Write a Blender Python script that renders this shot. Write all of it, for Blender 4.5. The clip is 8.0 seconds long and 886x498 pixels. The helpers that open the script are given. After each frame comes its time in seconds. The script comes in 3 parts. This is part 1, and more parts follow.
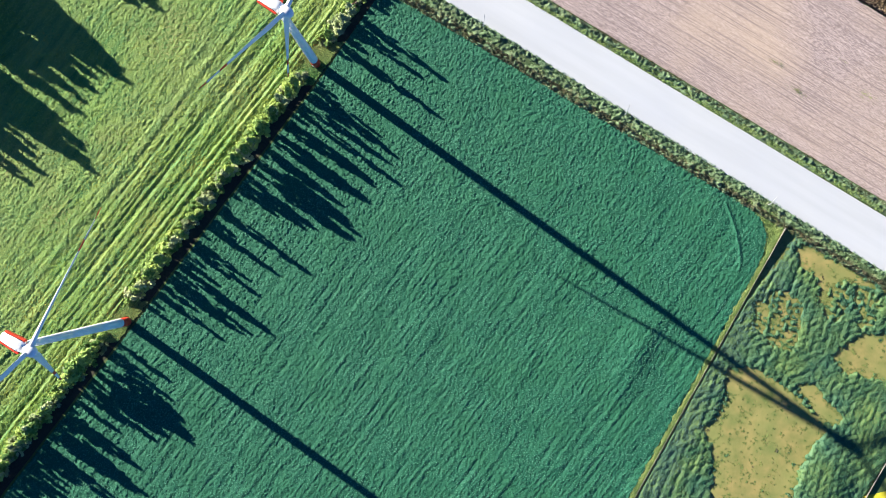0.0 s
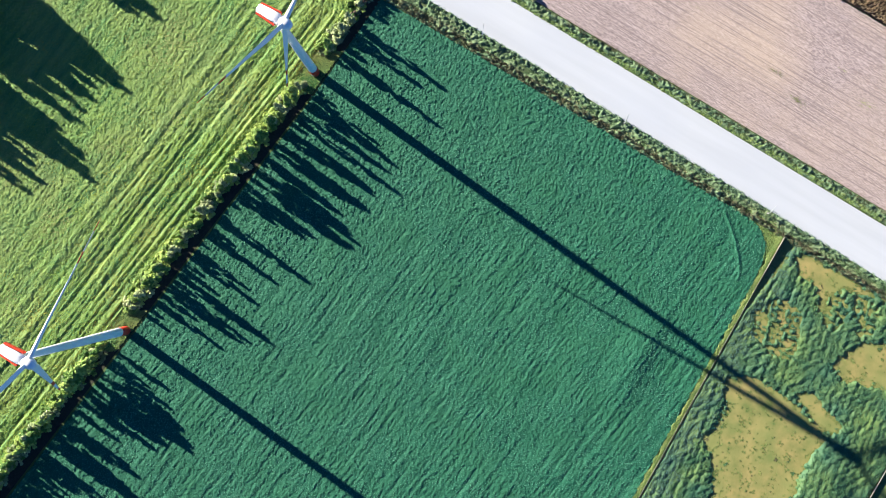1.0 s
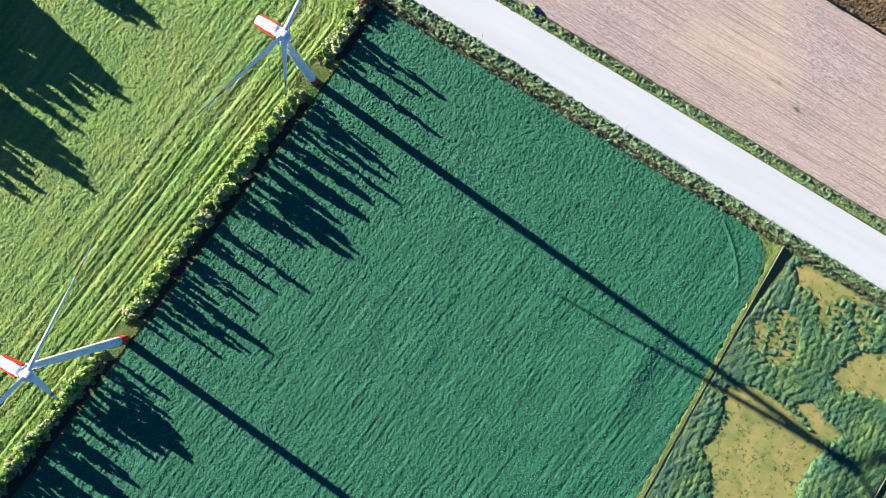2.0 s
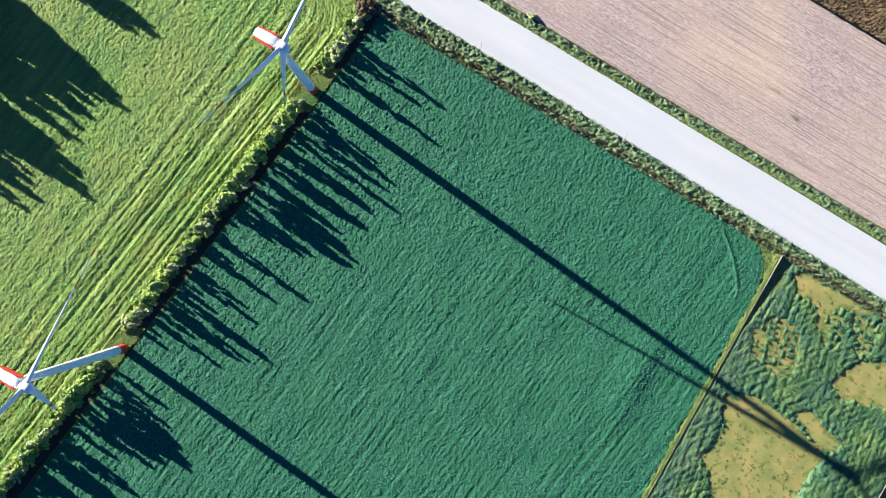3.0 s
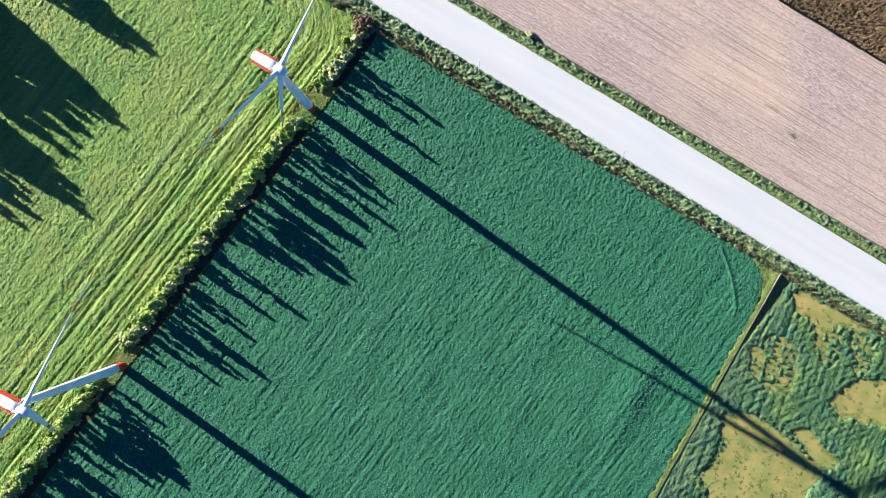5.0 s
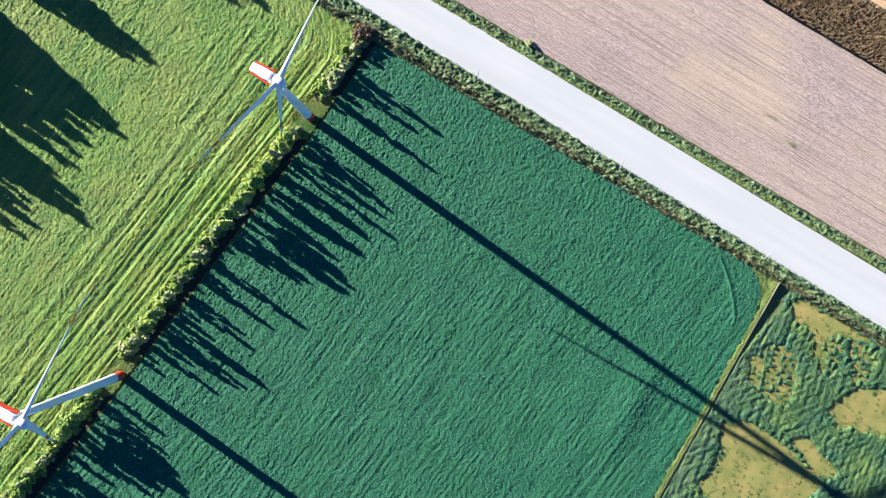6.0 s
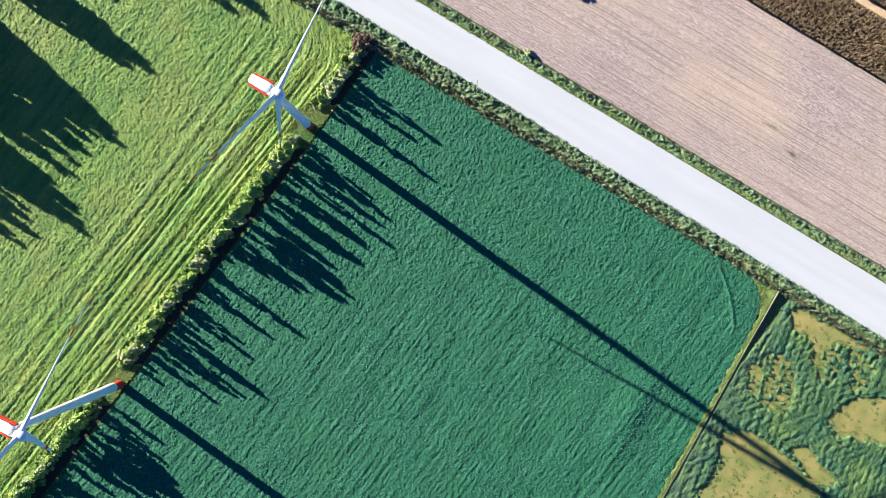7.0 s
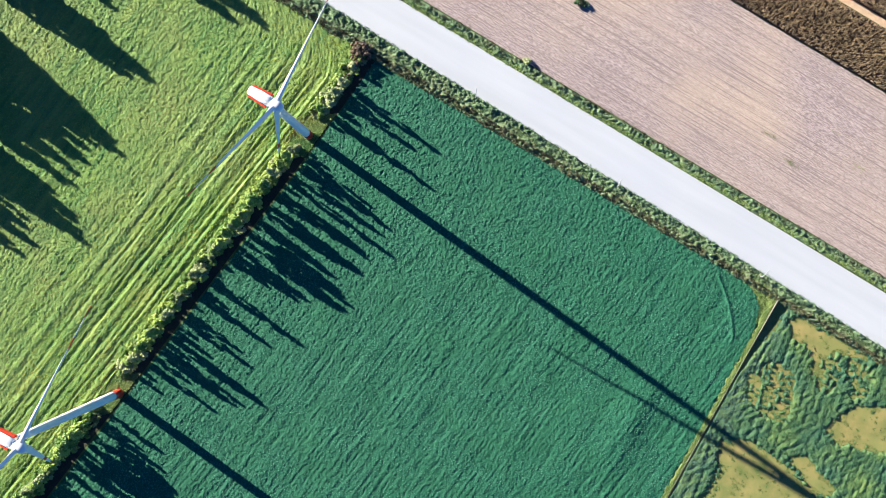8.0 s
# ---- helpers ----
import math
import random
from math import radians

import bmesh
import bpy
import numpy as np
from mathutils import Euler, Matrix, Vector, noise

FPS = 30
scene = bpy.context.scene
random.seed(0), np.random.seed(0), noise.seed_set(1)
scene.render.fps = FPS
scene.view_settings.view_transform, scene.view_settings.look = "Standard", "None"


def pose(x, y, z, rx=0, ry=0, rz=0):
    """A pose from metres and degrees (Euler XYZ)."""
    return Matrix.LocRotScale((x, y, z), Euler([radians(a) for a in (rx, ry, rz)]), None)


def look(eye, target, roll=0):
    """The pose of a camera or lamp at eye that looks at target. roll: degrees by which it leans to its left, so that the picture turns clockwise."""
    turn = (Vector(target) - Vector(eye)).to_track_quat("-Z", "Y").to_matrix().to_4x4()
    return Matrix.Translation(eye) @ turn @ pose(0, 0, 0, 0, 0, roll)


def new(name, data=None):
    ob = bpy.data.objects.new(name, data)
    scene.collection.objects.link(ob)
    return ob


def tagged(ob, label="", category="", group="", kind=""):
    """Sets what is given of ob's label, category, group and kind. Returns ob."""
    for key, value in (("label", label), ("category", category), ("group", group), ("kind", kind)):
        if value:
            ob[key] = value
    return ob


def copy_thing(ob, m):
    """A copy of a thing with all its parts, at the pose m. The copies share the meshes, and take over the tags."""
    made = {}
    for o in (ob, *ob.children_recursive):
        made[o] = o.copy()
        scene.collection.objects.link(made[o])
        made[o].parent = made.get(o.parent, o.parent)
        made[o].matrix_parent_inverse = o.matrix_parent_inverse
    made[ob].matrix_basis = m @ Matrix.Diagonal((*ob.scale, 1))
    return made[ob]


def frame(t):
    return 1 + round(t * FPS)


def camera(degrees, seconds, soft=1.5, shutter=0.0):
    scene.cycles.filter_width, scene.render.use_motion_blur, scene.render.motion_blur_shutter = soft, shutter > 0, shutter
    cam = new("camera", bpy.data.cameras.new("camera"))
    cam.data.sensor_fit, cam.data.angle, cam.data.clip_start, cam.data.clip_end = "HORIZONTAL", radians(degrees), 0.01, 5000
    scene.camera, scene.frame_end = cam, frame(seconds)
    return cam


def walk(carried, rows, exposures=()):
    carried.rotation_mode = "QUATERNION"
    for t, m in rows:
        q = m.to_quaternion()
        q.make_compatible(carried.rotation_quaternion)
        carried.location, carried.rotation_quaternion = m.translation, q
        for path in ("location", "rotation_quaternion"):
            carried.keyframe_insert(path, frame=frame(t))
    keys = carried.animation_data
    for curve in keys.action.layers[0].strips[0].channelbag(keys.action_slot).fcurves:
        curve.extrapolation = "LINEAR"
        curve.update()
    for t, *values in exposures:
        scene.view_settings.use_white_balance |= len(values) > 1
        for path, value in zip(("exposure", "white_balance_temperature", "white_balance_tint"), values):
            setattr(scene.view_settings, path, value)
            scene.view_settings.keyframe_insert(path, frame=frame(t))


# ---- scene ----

# ------------------------------------------------------------ camera
# A camera that looks straight down from 336 m and drifts slowly.
cam = camera(50.03, 8.0, soft=0.9)
EYE = 336.0
DRIFT_X, DRIFT_Y = 0.337, 3.175          # metres a second
walk(cam, [(0.25 * i, pose(DRIFT_X * 0.25 * i, DRIFT_Y * 0.25 * i, EYE, 0, 0, 0)) for i in range(33)],
     exposures=[(0.0, 2.02, 5450.0, 4.0), (8.0, 2.02, 5450.0, 4.0)])

# ------------------------------------------------------------ light
SUN_ELEVATION = 18.6
SHADE = Vector((0.813, -0.582, 0.0)).normalized()     # the way that shadows fall
to_sun = Vector((-SHADE.x * math.cos(radians(SUN_ELEVATION)), -SHADE.y * math.cos(radians(SUN_ELEVATION)), math.sin(radians(SUN_ELEVATION))))
sun = new("sun", bpy.data.lights.new("sun", "SUN"))
sun.data.energy, sun.data.angle, sun.data.color = 5.0, radians(0.53), (1.0, 0.825, 0.615)
sun.matrix_world = look(to_sun * 400, (0, 0, 0))
world = bpy.data.worlds.new("sky")
scene.world = world
world.use_nodes = True
sky = world.node_tree.nodes.new("ShaderNodeTexSky")
sky.sky_type, sky.sun_disc = "NISHITA", False
sky.air_density, sky.dust_density, sky.ozone_density, sky.altitude = 0.40, 0.05, 7.0, 200.0
sky.sun_elevation, sky.sun_rotation = radians(SUN_ELEVATION), math.atan2(to_sun.x, to_sun.y)
back = world.node_tree.nodes["Background"]
back.inputs["Strength"].default_value = 0.05
world.node_tree.links.new(sky.outputs[0], back.inputs["Color"])

# ------------------------------------------------------------ materials


def shader(name, low, high, scale=1.0, rough=0.8, spread=0.5, bump=0.0, bump_scale=4.0, island=0.0, piece=0.0,
           patch=0.0, patch_scale=0.03, patch_tint=(1, 1, 1), stretch=None, metal=0.0, through_light=0.0, lines=None):
    """A surface between two colours: fine noise, broad patches, optional change from leaf to leaf or thing to thing."""
    m = bpy.data.materials.new(name)
    m.use_nodes = True
    t = m.node_tree
    b = t.nodes["Principled BSDF"]
    b.inputs["Roughness"].default_value, b.inputs["Metallic"].default_value = rough, metal
    if "Specular IOR Level" in b.inputs:
        b.inputs["Specular IOR Level"].default_value = 0.3
    place = t.nodes.new("ShaderNodeNewGeometry")
    where = place.outputs["Position"]
    if stretch:
        turn = t.nodes.new("ShaderNodeMapping")
        turn.vector_type = "TEXTURE"
        turn.inputs["Rotation"].default_value = (0, 0, radians(stretch[0]))
        turn.inputs["Scale"].default_value = (1 / stretch[1], 1 / stretch[2], 1)
        t.links.new(where, turn.inputs["Vector"])
        where = turn.outputs["Vector"]
    grain = t.nodes.new("ShaderNodeTexNoise")
    grain.inputs["Scale"].default_value, grain.inputs["Detail"].default_value = scale, 5
    t.links.new(where, grain.inputs["Vector"])
    factor = grain.outputs["Fac"]

    def plus(a, value, weight):
        n = t.nodes.new("ShaderNodeMath")
        n.operation = "MULTIPLY_ADD"
        t.links.new(value, n.inputs[0])
        n.inputs[1].default_value = weight
        t.links.new(a, n.inputs[2])
        shift = t.nodes.new("ShaderNodeMath")
        shift.operation = "SUBTRACT"
        t.links.new(n.outputs[0], shift.inputs[0])
        shift.inputs[1].default_value = weight / 2
        return shift.outputs[0]

    if island:
        factor = plus(factor, place.outputs["Random Per Island"], island)
    if piece:
        info = t.nodes.new("ShaderNodeObjectInfo")
        factor = plus(factor, info.outputs["Random"], piece)
    ramp = t.nodes.new("ShaderNodeValToRGB")
    ramp.color_ramp.elements[0].position, ramp.color_ramp.elements[1].position = 0.5 - spread / 2, 0.5 + spread / 2
    ramp.color_ramp.elements[0].color, ramp.color_ramp.elements[1].color = (*low, 1), (*high, 1)
    t.links.new(factor, ramp.inputs[0])
    colour = ramp.outputs[0]
    if patch:
        broad = t.nodes.new("ShaderNodeTexNoise")
        broad.inputs["Scale"].default_value, broad.inputs["Detail"].default_value = patch_scale, 3
        t.links.new(place.outputs["Position"], broad.inputs["Vector"])
        edge = t.nodes.new("ShaderNodeMapRange")
        edge.inputs["From Min"].default_value, edge.inputs["From Max"].default_value = 0.42, 0.68
        edge.inputs["To Max"].default_value = patch
        t.links.new(broad.outputs["Fac"], edge.inputs["Value"])
        mix = t.nodes.new("ShaderNodeMixRGB")
        t.links.new(edge.outputs[0], mix.inputs[0])
        t.links.new(colour, mix.inputs[1])
        mix.inputs[2].default_value = (*patch_tint, 1)
        colour = mix.outputs[0]
    if lines:
        # long thin drill lines: degrees, frequency along and across, how much darker
        lay = t.nodes.new("ShaderNodeMapping")
        lay.vector_type = "TEXTURE"
        lay.inputs["Rotation"].default_value = (0, 0, radians(lines[0]))
        lay.inputs["Scale"].default_value = (1 / lines[1], 1 / lines[2], 1)
        t.links.new(place.outputs["Position"], lay.inputs["Vector"])
        drill = t.nodes.new("ShaderNodeTexNoise")
        drill.inputs["Scale"].default_value, drill.inputs["Detail"].default_value = 1.0, 2
        t.links.new(lay.outputs["Vector"], drill.inputs["Vector"])
        thin = t.nodes.new("ShaderNodeMapRange")
        thin.inputs["From Min"].default_value, thin.inputs["From Max"].default_value = 0.52, 0.66
        thin.inputs["To Max"].default_value = lines[3]
        t.links.new(drill.outputs["Fac"], thin.inputs["Value"])
        darker = t.nodes.new("ShaderNodeMixRGB")
        t.links.new(thin.outputs[0], darker.inputs[0])
        t.links.new(colour, darker.inputs[1])
        darker.inputs[2].default_value = (*low, 1)
        colour = darker.outputs[0]
    t.links.new(colour, b.inputs["Base Color"])
    if bump:
        rough_noise = t.nodes.new("ShaderNodeTexNoise")
        rough_noise.inputs["Scale"].default_value, rough_noise.inputs["Detail"].default_value = bump_scale, 4
        t.links.new(where, rough_noise.inputs["Vector"])
        relief = t.nodes.new("ShaderNodeBump")
        relief.inputs["Strength"].default_value, relief.inputs["Distance"].default_value = 1.0, bump
        t.links.new(rough_noise.outputs["Fac"], relief.inputs["Height"])
        t.links.new(relief.outputs[0], b.inputs["Normal"])
    if through_light:
        thin = t.nodes.new("ShaderNodeBsdfTranslucent")
        t.links.new(colour, thin.inputs["Color"])
        both = t.nodes.new("ShaderNodeMixShader")
        both.inputs[0].default_value = through_light
        t.links.new(b.outputs[0], both.inputs[1])
        t.links.new(thin.outputs[0], both.inputs[2])
        t.links.new(both.outputs[0], t.nodes["Material Output"].inputs["Surface"])
    return m


ROW_TURN = 52.0        # degrees: the crop rows run along the tree line
ROAD_TURN = -31.0      # degrees: the road and the stubble rows
M_GROUND = shader("ground_earth", (0.06, 0.10, 0.03), (0.12, 0.17, 0.05), 0.6, 0.95, bump=0.1, patch=0.5, patch_tint=(0.10, 0.14, 0.05))
M_TEAL_BED = shader("green_crop_bed", (0.014, 0.075, 0.045), (0.03, 0.13, 0.08), 0.9, 0.9, bump=0.15, patch=0.4, patch_tint=(0.02, 0.09, 0.07))
M_TEAL_COVER = shader("green_crop_cover", (0.012, 0.082, 0.045), (0.034, 0.144, 0.077), 2.2, 0.7, 0.6, bump=0.04, bump_scale=3.0, patch=0.7, patch_tint=(0.028, 0.122, 0.060), patch_scale=0.06)
M_TEAL_LEAF = shader("green_crop_leaf", (0.006, 0.066, 0.038), (0.118, 0.305, 0.188), 0.15, 0.85, 0.75, island=1.0, patch=0.75, patch_tint=(0.036, 0.155, 0.072), patch_scale=0.06, through_light=0.15)
M_LIME_BED = shader("light_crop_bed", (0.06, 0.10, 0.02), (0.14, 0.17, 0.04), 0.9, 0.9, bump=0.15, patch=0.4, patch_tint=(0.16, 0.17, 0.05))
M_LIME_COVER = shader("light_crop_cover", (0.035, 0.14, 0.032), (0.25, 0.35, 0.062), 0.5, 0.7, 0.6, stretch=(ROW_TURN, 0.15, 1.0), bump=0.05, bump_scale=3.0, patch=0.4, patch_tint=(0.28, 0.31, 0.10))
M_LIME_LEAF = shader("light_crop_leaf", (0.035, 0.155, 0.045), (0.265, 0.385, 0.095), 0.25, 0.65, 0.62, island=0.6, stretch=(ROW_TURN, 0.15, 1.0), patch=0.75, patch_tint=(0.34, 0.33, 0.10), patch_scale=0.045, through_light=0.1)
M_RIPE_LEAF = shader("ripening_crop_leaf", (0.025, 0.125, 0.022), (0.30, 0.39, 0.04), 0.25, 0.65, 0.62, island=0.6, stretch=(ROW_TURN, 0.1, 1.0), patch=0.55, patch_tint=(0.36, 0.31, 0.06), patch_scale=0.06, through_light=0.1)
# Near-black earth: the tree line's deep shade is put into this colour.
M_HEDGE_SHADE_SOIL = shader("hedge_shade_soil", (0.028, 0.028, 0.02), (0.065, 0.058, 0.04), 1.5, 0.95, bump=0.12, patch=0.3, patch_tint=(0.05, 0.07, 0.03))
M_VERGE_BED = shader("verge_soil", (0.04, 0.075, 0.03), (0.105, 0.125, 0.05), 0.5, 0.95, bump=0.2, stretch=(ROAD_TURN, 0.2, 1.0))
M_VERGE_LEAF = shader("verge_grass", (0.045, 0.12, 0.055), (0.31, 0.42, 0.23), 0.3, 0.7, 0.7, island=0.6, through_light=0.15)
M_BANK_LEAF = shader("bank_weeds", (0.03, 0.036, 0.018), (0.15, 0.135, 0.065), 0.3, 0.8, 0.7, island=0.4)
M_DRY_LEAF = shader("dry_grass", (0.16, 0.165, 0.08), (0.36, 0.35, 0.18), 0.3, 0.8, 0.7, island=0.5, through_light=0.1)
M_VERGE_COVER = shader("verge_cover", (0.028, 0.065, 0.03), (0.21, 0.29, 0.145), 0.9, 0.85, 0.5, stretch=(ROAD_TURN, 0.2, 1.0), bump=0.05, bump_scale=3.0, patch=0.35, patch_tint=(0.15, 0.13, 0.06), patch_scale=0.09)
M_SEDGE = shader("sedge", (0.05, 0.115, 0.04), (0.26, 0.36, 0.15), 0.3, 0.75, 0.7, island=0.6, through_light=0.1)
M_ROAD = shader("pale_concrete", (0.41, 0.418, 0.44), (0.485, 0.495, 0.52), 0.25, 0.85, 0.6, bump=0.01, bump_scale=8, stretch=(ROAD_TURN, 0.08, 1.0), patch=0.35, patch_tint=(0.41, 0.425, 0.475))
M_STUBBLE = shader("stubble_soil", (0.19, 0.15, 0.145), (0.47, 0.38, 0.36), 2.0, 0.95, 0.32, bump=0.05, bump_scale=2.0, stretch=(ROAD_TURN, 0.45, 1.8), lines=(ROAD_TURN, 0.03, 2.0, 0.7), patch=0.6, patch_tint=(0.47, 0.365, 0.275), patch_scale=0.02)
M_STRAW = shader("straw", (0.20, 0.155, 0.13), (0.50, 0.40, 0.34), 0.8, 0.8, 0.7, island=0.6)
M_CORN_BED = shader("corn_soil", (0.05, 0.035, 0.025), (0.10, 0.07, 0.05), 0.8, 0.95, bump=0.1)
M_CORN_LEAF = shader("withered_corn", (0.16, 0.13, 0.075), (0.64, 0.48, 0.29), 0.3, 0.75, 0.7, island=0.8, patch=0.35, patch_tint=(0.24, 0.20, 0.12), patch_scale=0.05, through_light=0.15)
M_PATH = shader("sandy_path", (0.40, 0.28, 0.18), (0.55, 0.40, 0.28), 0.5, 0.95, bump=0.05)
M_SCRUB_BED = shader("sandy_marsh", (0.12, 0.155, 0.04), (0.325, 0.255, 0.09), 0.16, 0.9, 0.42, bump=0.04, bump_scale=1.5, patch=0.85, patch_tint=(0.22, 0.23, 0.07), patch_scale=0.06)
M_SCRUB_COVER = shader("scrub_cover", (0.03, 0.085, 0.045), (0.15, 0.215, 0.06), 0.13, 0.7, 0.5, bump=0.08, bump_scale=2.0, patch=0.6, patch_tint=(0.04, 0.11, 0.07), patch_scale=0.07)
M_SCRUB_LEAF = shader("scrub_leaf", (0.022, 0.092, 0.05), (0.155, 0.285, 0.10), 0.13, 0.6, 0.6, island=0.6, patch=0.6, patch_tint=(0.04, 0.135, 0.092), patch_scale=0.07, through_light=0.15)
M_SAGE_LEAF = shader("sage_scrub_leaf", (0.03, 0.085, 0.07), (0.15, 0.25, 0.17), 0.13, 0.65, 0.6, island=0.6, patch=0.5, patch_tint=(0.06, 0.14, 0.12), patch_scale=0.07, through_light=0.1)
M_MARGIN = shader("margin_grass", (0.09, 0.185, 0.045), (0.36, 0.43, 0.13), 0.3, 0.7, 0.7, island=0.6, through_light=0.15)
M_CREEPER = shader("creeping_weeds", (0.07, 0.13, 0.03), (0.25, 0.27, 0.075), 0.1, 0.8, 0.5, island=0.4, through_light=0.1)
M_YELLOW = shader("yellow_flowers", (0.45, 0.40, 0.02), (0.75, 0.66, 0.04), 0.5, 0.7, 0.7, island=0.5)
M_TREE_LEAF = shader("tree_leaf", (0.12, 0.22, 0.045), (0.44, 0.54, 0.13), 0.5, 0.6, 0.6, island=0.4, piece=0.9, through_light=0.2)
M_PALE_LEAF = shader("pale_tree_leaf", (0.16, 0.215, 0.085), (0.48, 0.52, 0.25), 0.5, 0.6, 0.6, island=0.4, piece=0.7, through_light=0.2)
M_RUST_LEAF = shader("rusty_leaf", (0.09, 0.065, 0.045), (0.22, 0.15, 0.10), 0.5, 0.7, 0.6, island=0.5)
M_WOOD_LEAF = shader("wood_leaf", (0.04, 0.09, 0.03), (0.10, 0.17, 0.05), 0.5, 0.6, 0.6, island=0.4, piece=0.5)
M_BARK = shader("bark", (0.06, 0.045, 0.03), (0.15, 0.12, 0.09), 3.0, 0.9, bump=0.03, bump_scale=12)
M_WHITE = shader("white_paint", (0.80, 0.79, 0.76), (0.85, 0.84, 0.81), 0.4, 0.45, 0.6, patch=0.2, patch_tint=(0.70, 0.69, 0.67), patch_scale=0.3)
M_RED = shader("red_paint", (0.50, 0.035, 0.015), (0.62, 0.06, 0.03), 0.6, 0.36, 0.5)
M_BLACK = shader("dark_vent", (0.015, 0.015, 0.015), (0.03, 0.03, 0.03), 2.0, 0.6)
M_STEEL = shader("galvanised_steel", (0.48, 0.48, 0.48), (0.62, 0.62, 0.61), 3.0, 0.5, metal=0.2)
M_PLANK = shader("weathered_plank", (0.09, 0.085, 0.075), (0.22, 0.21, 0.185), 2.0, 0.85, piece=0.6, bump=0.01, bump_scale=10)

# ------------------------------------------------------------ builders


def mesh_from(name, bm, mat):
    me = bpy.data.meshes.new(name)
    bm.to_mesh(me)
    bm.free()
    me.materials.append(mat)
    return me


def part(name, bm, mat, parent=None, label="", smooth=False):
    """Links a bmesh as one mesh object, under a thing where a parent is given."""
    me = mesh_from(name, bm, mat)
    if smooth:
        for p in me.polygons:
            p.use_smooth = True
    ob = new(name, me)
    if parent is not None:
        ob.parent = parent
    if label:
        tagged(ob, label)
    return ob


def empty(name, m=None):
    ob = new(name)
    ob.empty_display_size = 0.5
    if m is not None:
        ob.matrix_world = m
    return ob


def arrays(name, verts, quads, mat, smooth=False):
    """A mesh from arrays of vertices and of four-cornered faces."""
    me = bpy.data.meshes.new(name)
    nv, nf = len(verts), len(quads)
    me.vertices.add(nv)
    me.vertices.foreach_set("co", np.ascontiguousarray(verts, dtype=np.float32).ravel())
    me.loops.add(nf * 4)
    me.loops.foreach_set("vertex_index", np.ascontiguousarray(quads, dtype=np.int32).ravel())
    me.polygons.add(nf)
    me.polygons.foreach_set("loop_start", np.arange(0, nf * 4, 4, dtype=np.int32))
    me.polygons.foreach_set("use_smooth", np.full(nf, smooth))
    me.update(calc_edges=True)
    me.materials.append(mat)
    return me


def inside(x, y, corners):
    """Which of the points lie in a polygon."""
    hit = np.zeros(len(x), bool)
    n = len(corners)
    for i in range(n):
        (ax, ay), (bx, by) = corners[i], corners[(i + 1) % n]
        cross = (ay > y) != (by > y)
        hit ^= cross & (x < (bx - ax) * (y - ay) / (by - ay + 1e-12) + ax)
    return hit


def lumps(x, y, size, seed):
    """Cheap smooth noise from 0 to 1: a sum of waves in many directions."""
    rng = np.random.default_rng(seed)
    out = np.zeros_like(x)
    for k in range(16):
        a, ph, w = rng.uniform(0, math.tau), rng.uniform(0, math.tau), rng.uniform(0.6, 1.7) * math.tau / size
        out += np.sin(w * (x * math.cos(a) + y * math.sin(a)) + ph)
    return np.clip(0.5 + out / 11, 0, 1)


def grit(x, y, size, seed):
    """Uneven grains from 0 to 1: two lattices of chance values, blended smoothly, the second turned and finer."""
    rng = np.random.default_rng(seed)
    out = np.zeros_like(x)
    for share, step, c, s in ((0.6, size, 1.0, 0.0), (0.4, size * 0.71, 0.8, 0.6)):
        table = rng.uniform(0, 1, (512, 512))
        p, q = (x * c - y * s) / step, (x * s + y * c) / step
        i, j = np.floor(p).astype(int), np.floor(q).astype(int)
        f, g = p - i, q - j
        f, g = f * f * (3 - 2 * f), g * g * (3 - 2 * g)
        i, j, i2, j2 = i % 512, j % 512, (i + 1) % 512, (j + 1) % 512
        out += share * ((table[i, j] * (1 - f) + table[i2, j] * f) * (1 - g) + (table[i, j2] * (1 - f) + table[i2, j2] * f) * g)
    return out


def leaves_mesh(name, x, y, z, mat, leaves, length, width, rise, size, seed, droop=0.35):
    """Plants of several folded leaves each. x, y, z: feet; size: a factor for each plant."""
    rng = np.random.default_rng(seed)
    n = len(x) * leaves
    fx, fy, fz, sz = (np.repeat(v, leaves) for v in (x, y, z, size))
    turn = rng.uniform(0, math.tau, n)
    ln = length * sz * rng.uniform(0.7, 1.3, n)
    wd = width * sz * rng.uniform(0.7, 1.3, n) / 2
    up = rise * sz * rng.uniform(0.5, 1.4, n)
    c, s = np.cos(turn), np.sin(turn)
    v = np.empty((n, 4, 3))
    for i, (along, side, high) in enumerate(((0.05, 0, 0.15), (0.55, -1, 1.0), (1.0, 0, 1.0 - droop), (0.55, 1, 1.0))):
        twist = rng.uniform(-0.25, 0.25, n)
        v[:, i, 0] = fx + c * ln * along - s * wd * side
        v[:, i, 1] = fy + s * ln * along + c * wd * side
        v[:, i, 2] = fz + up * (high + twist * side)
    return arrays(name, v.reshape(-1, 3), np.arange(n * 4).reshape(-1, 4), mat)


def scatter(corners, step_along, step_across, turn, seed, jitter=0.35):
    """Feet of plants in rows at an angle within a polygon."""
    rng = np.random.default_rng(seed)
    xs, ys = [p[0] for p in corners], [p[1] for p in corners]
    cx, cy = (min(xs) + max(xs)) / 2, (min(ys) + max(ys)) / 2
    reach = math.hypot(max(xs) - min(xs), max(ys) - min(ys)) / 2
    a, b = np.meshgrid(np.arange(-reach, reach, step_along), np.arange(-reach, reach, step_across))
    a, b = a.ravel(), b.ravel()
    a = a + rng.uniform(-1, 1, a.size) * jitter * step_along
    b = b + rng.uniform(-1, 1, b.size) * jitter * step_across
    t = radians(turn)
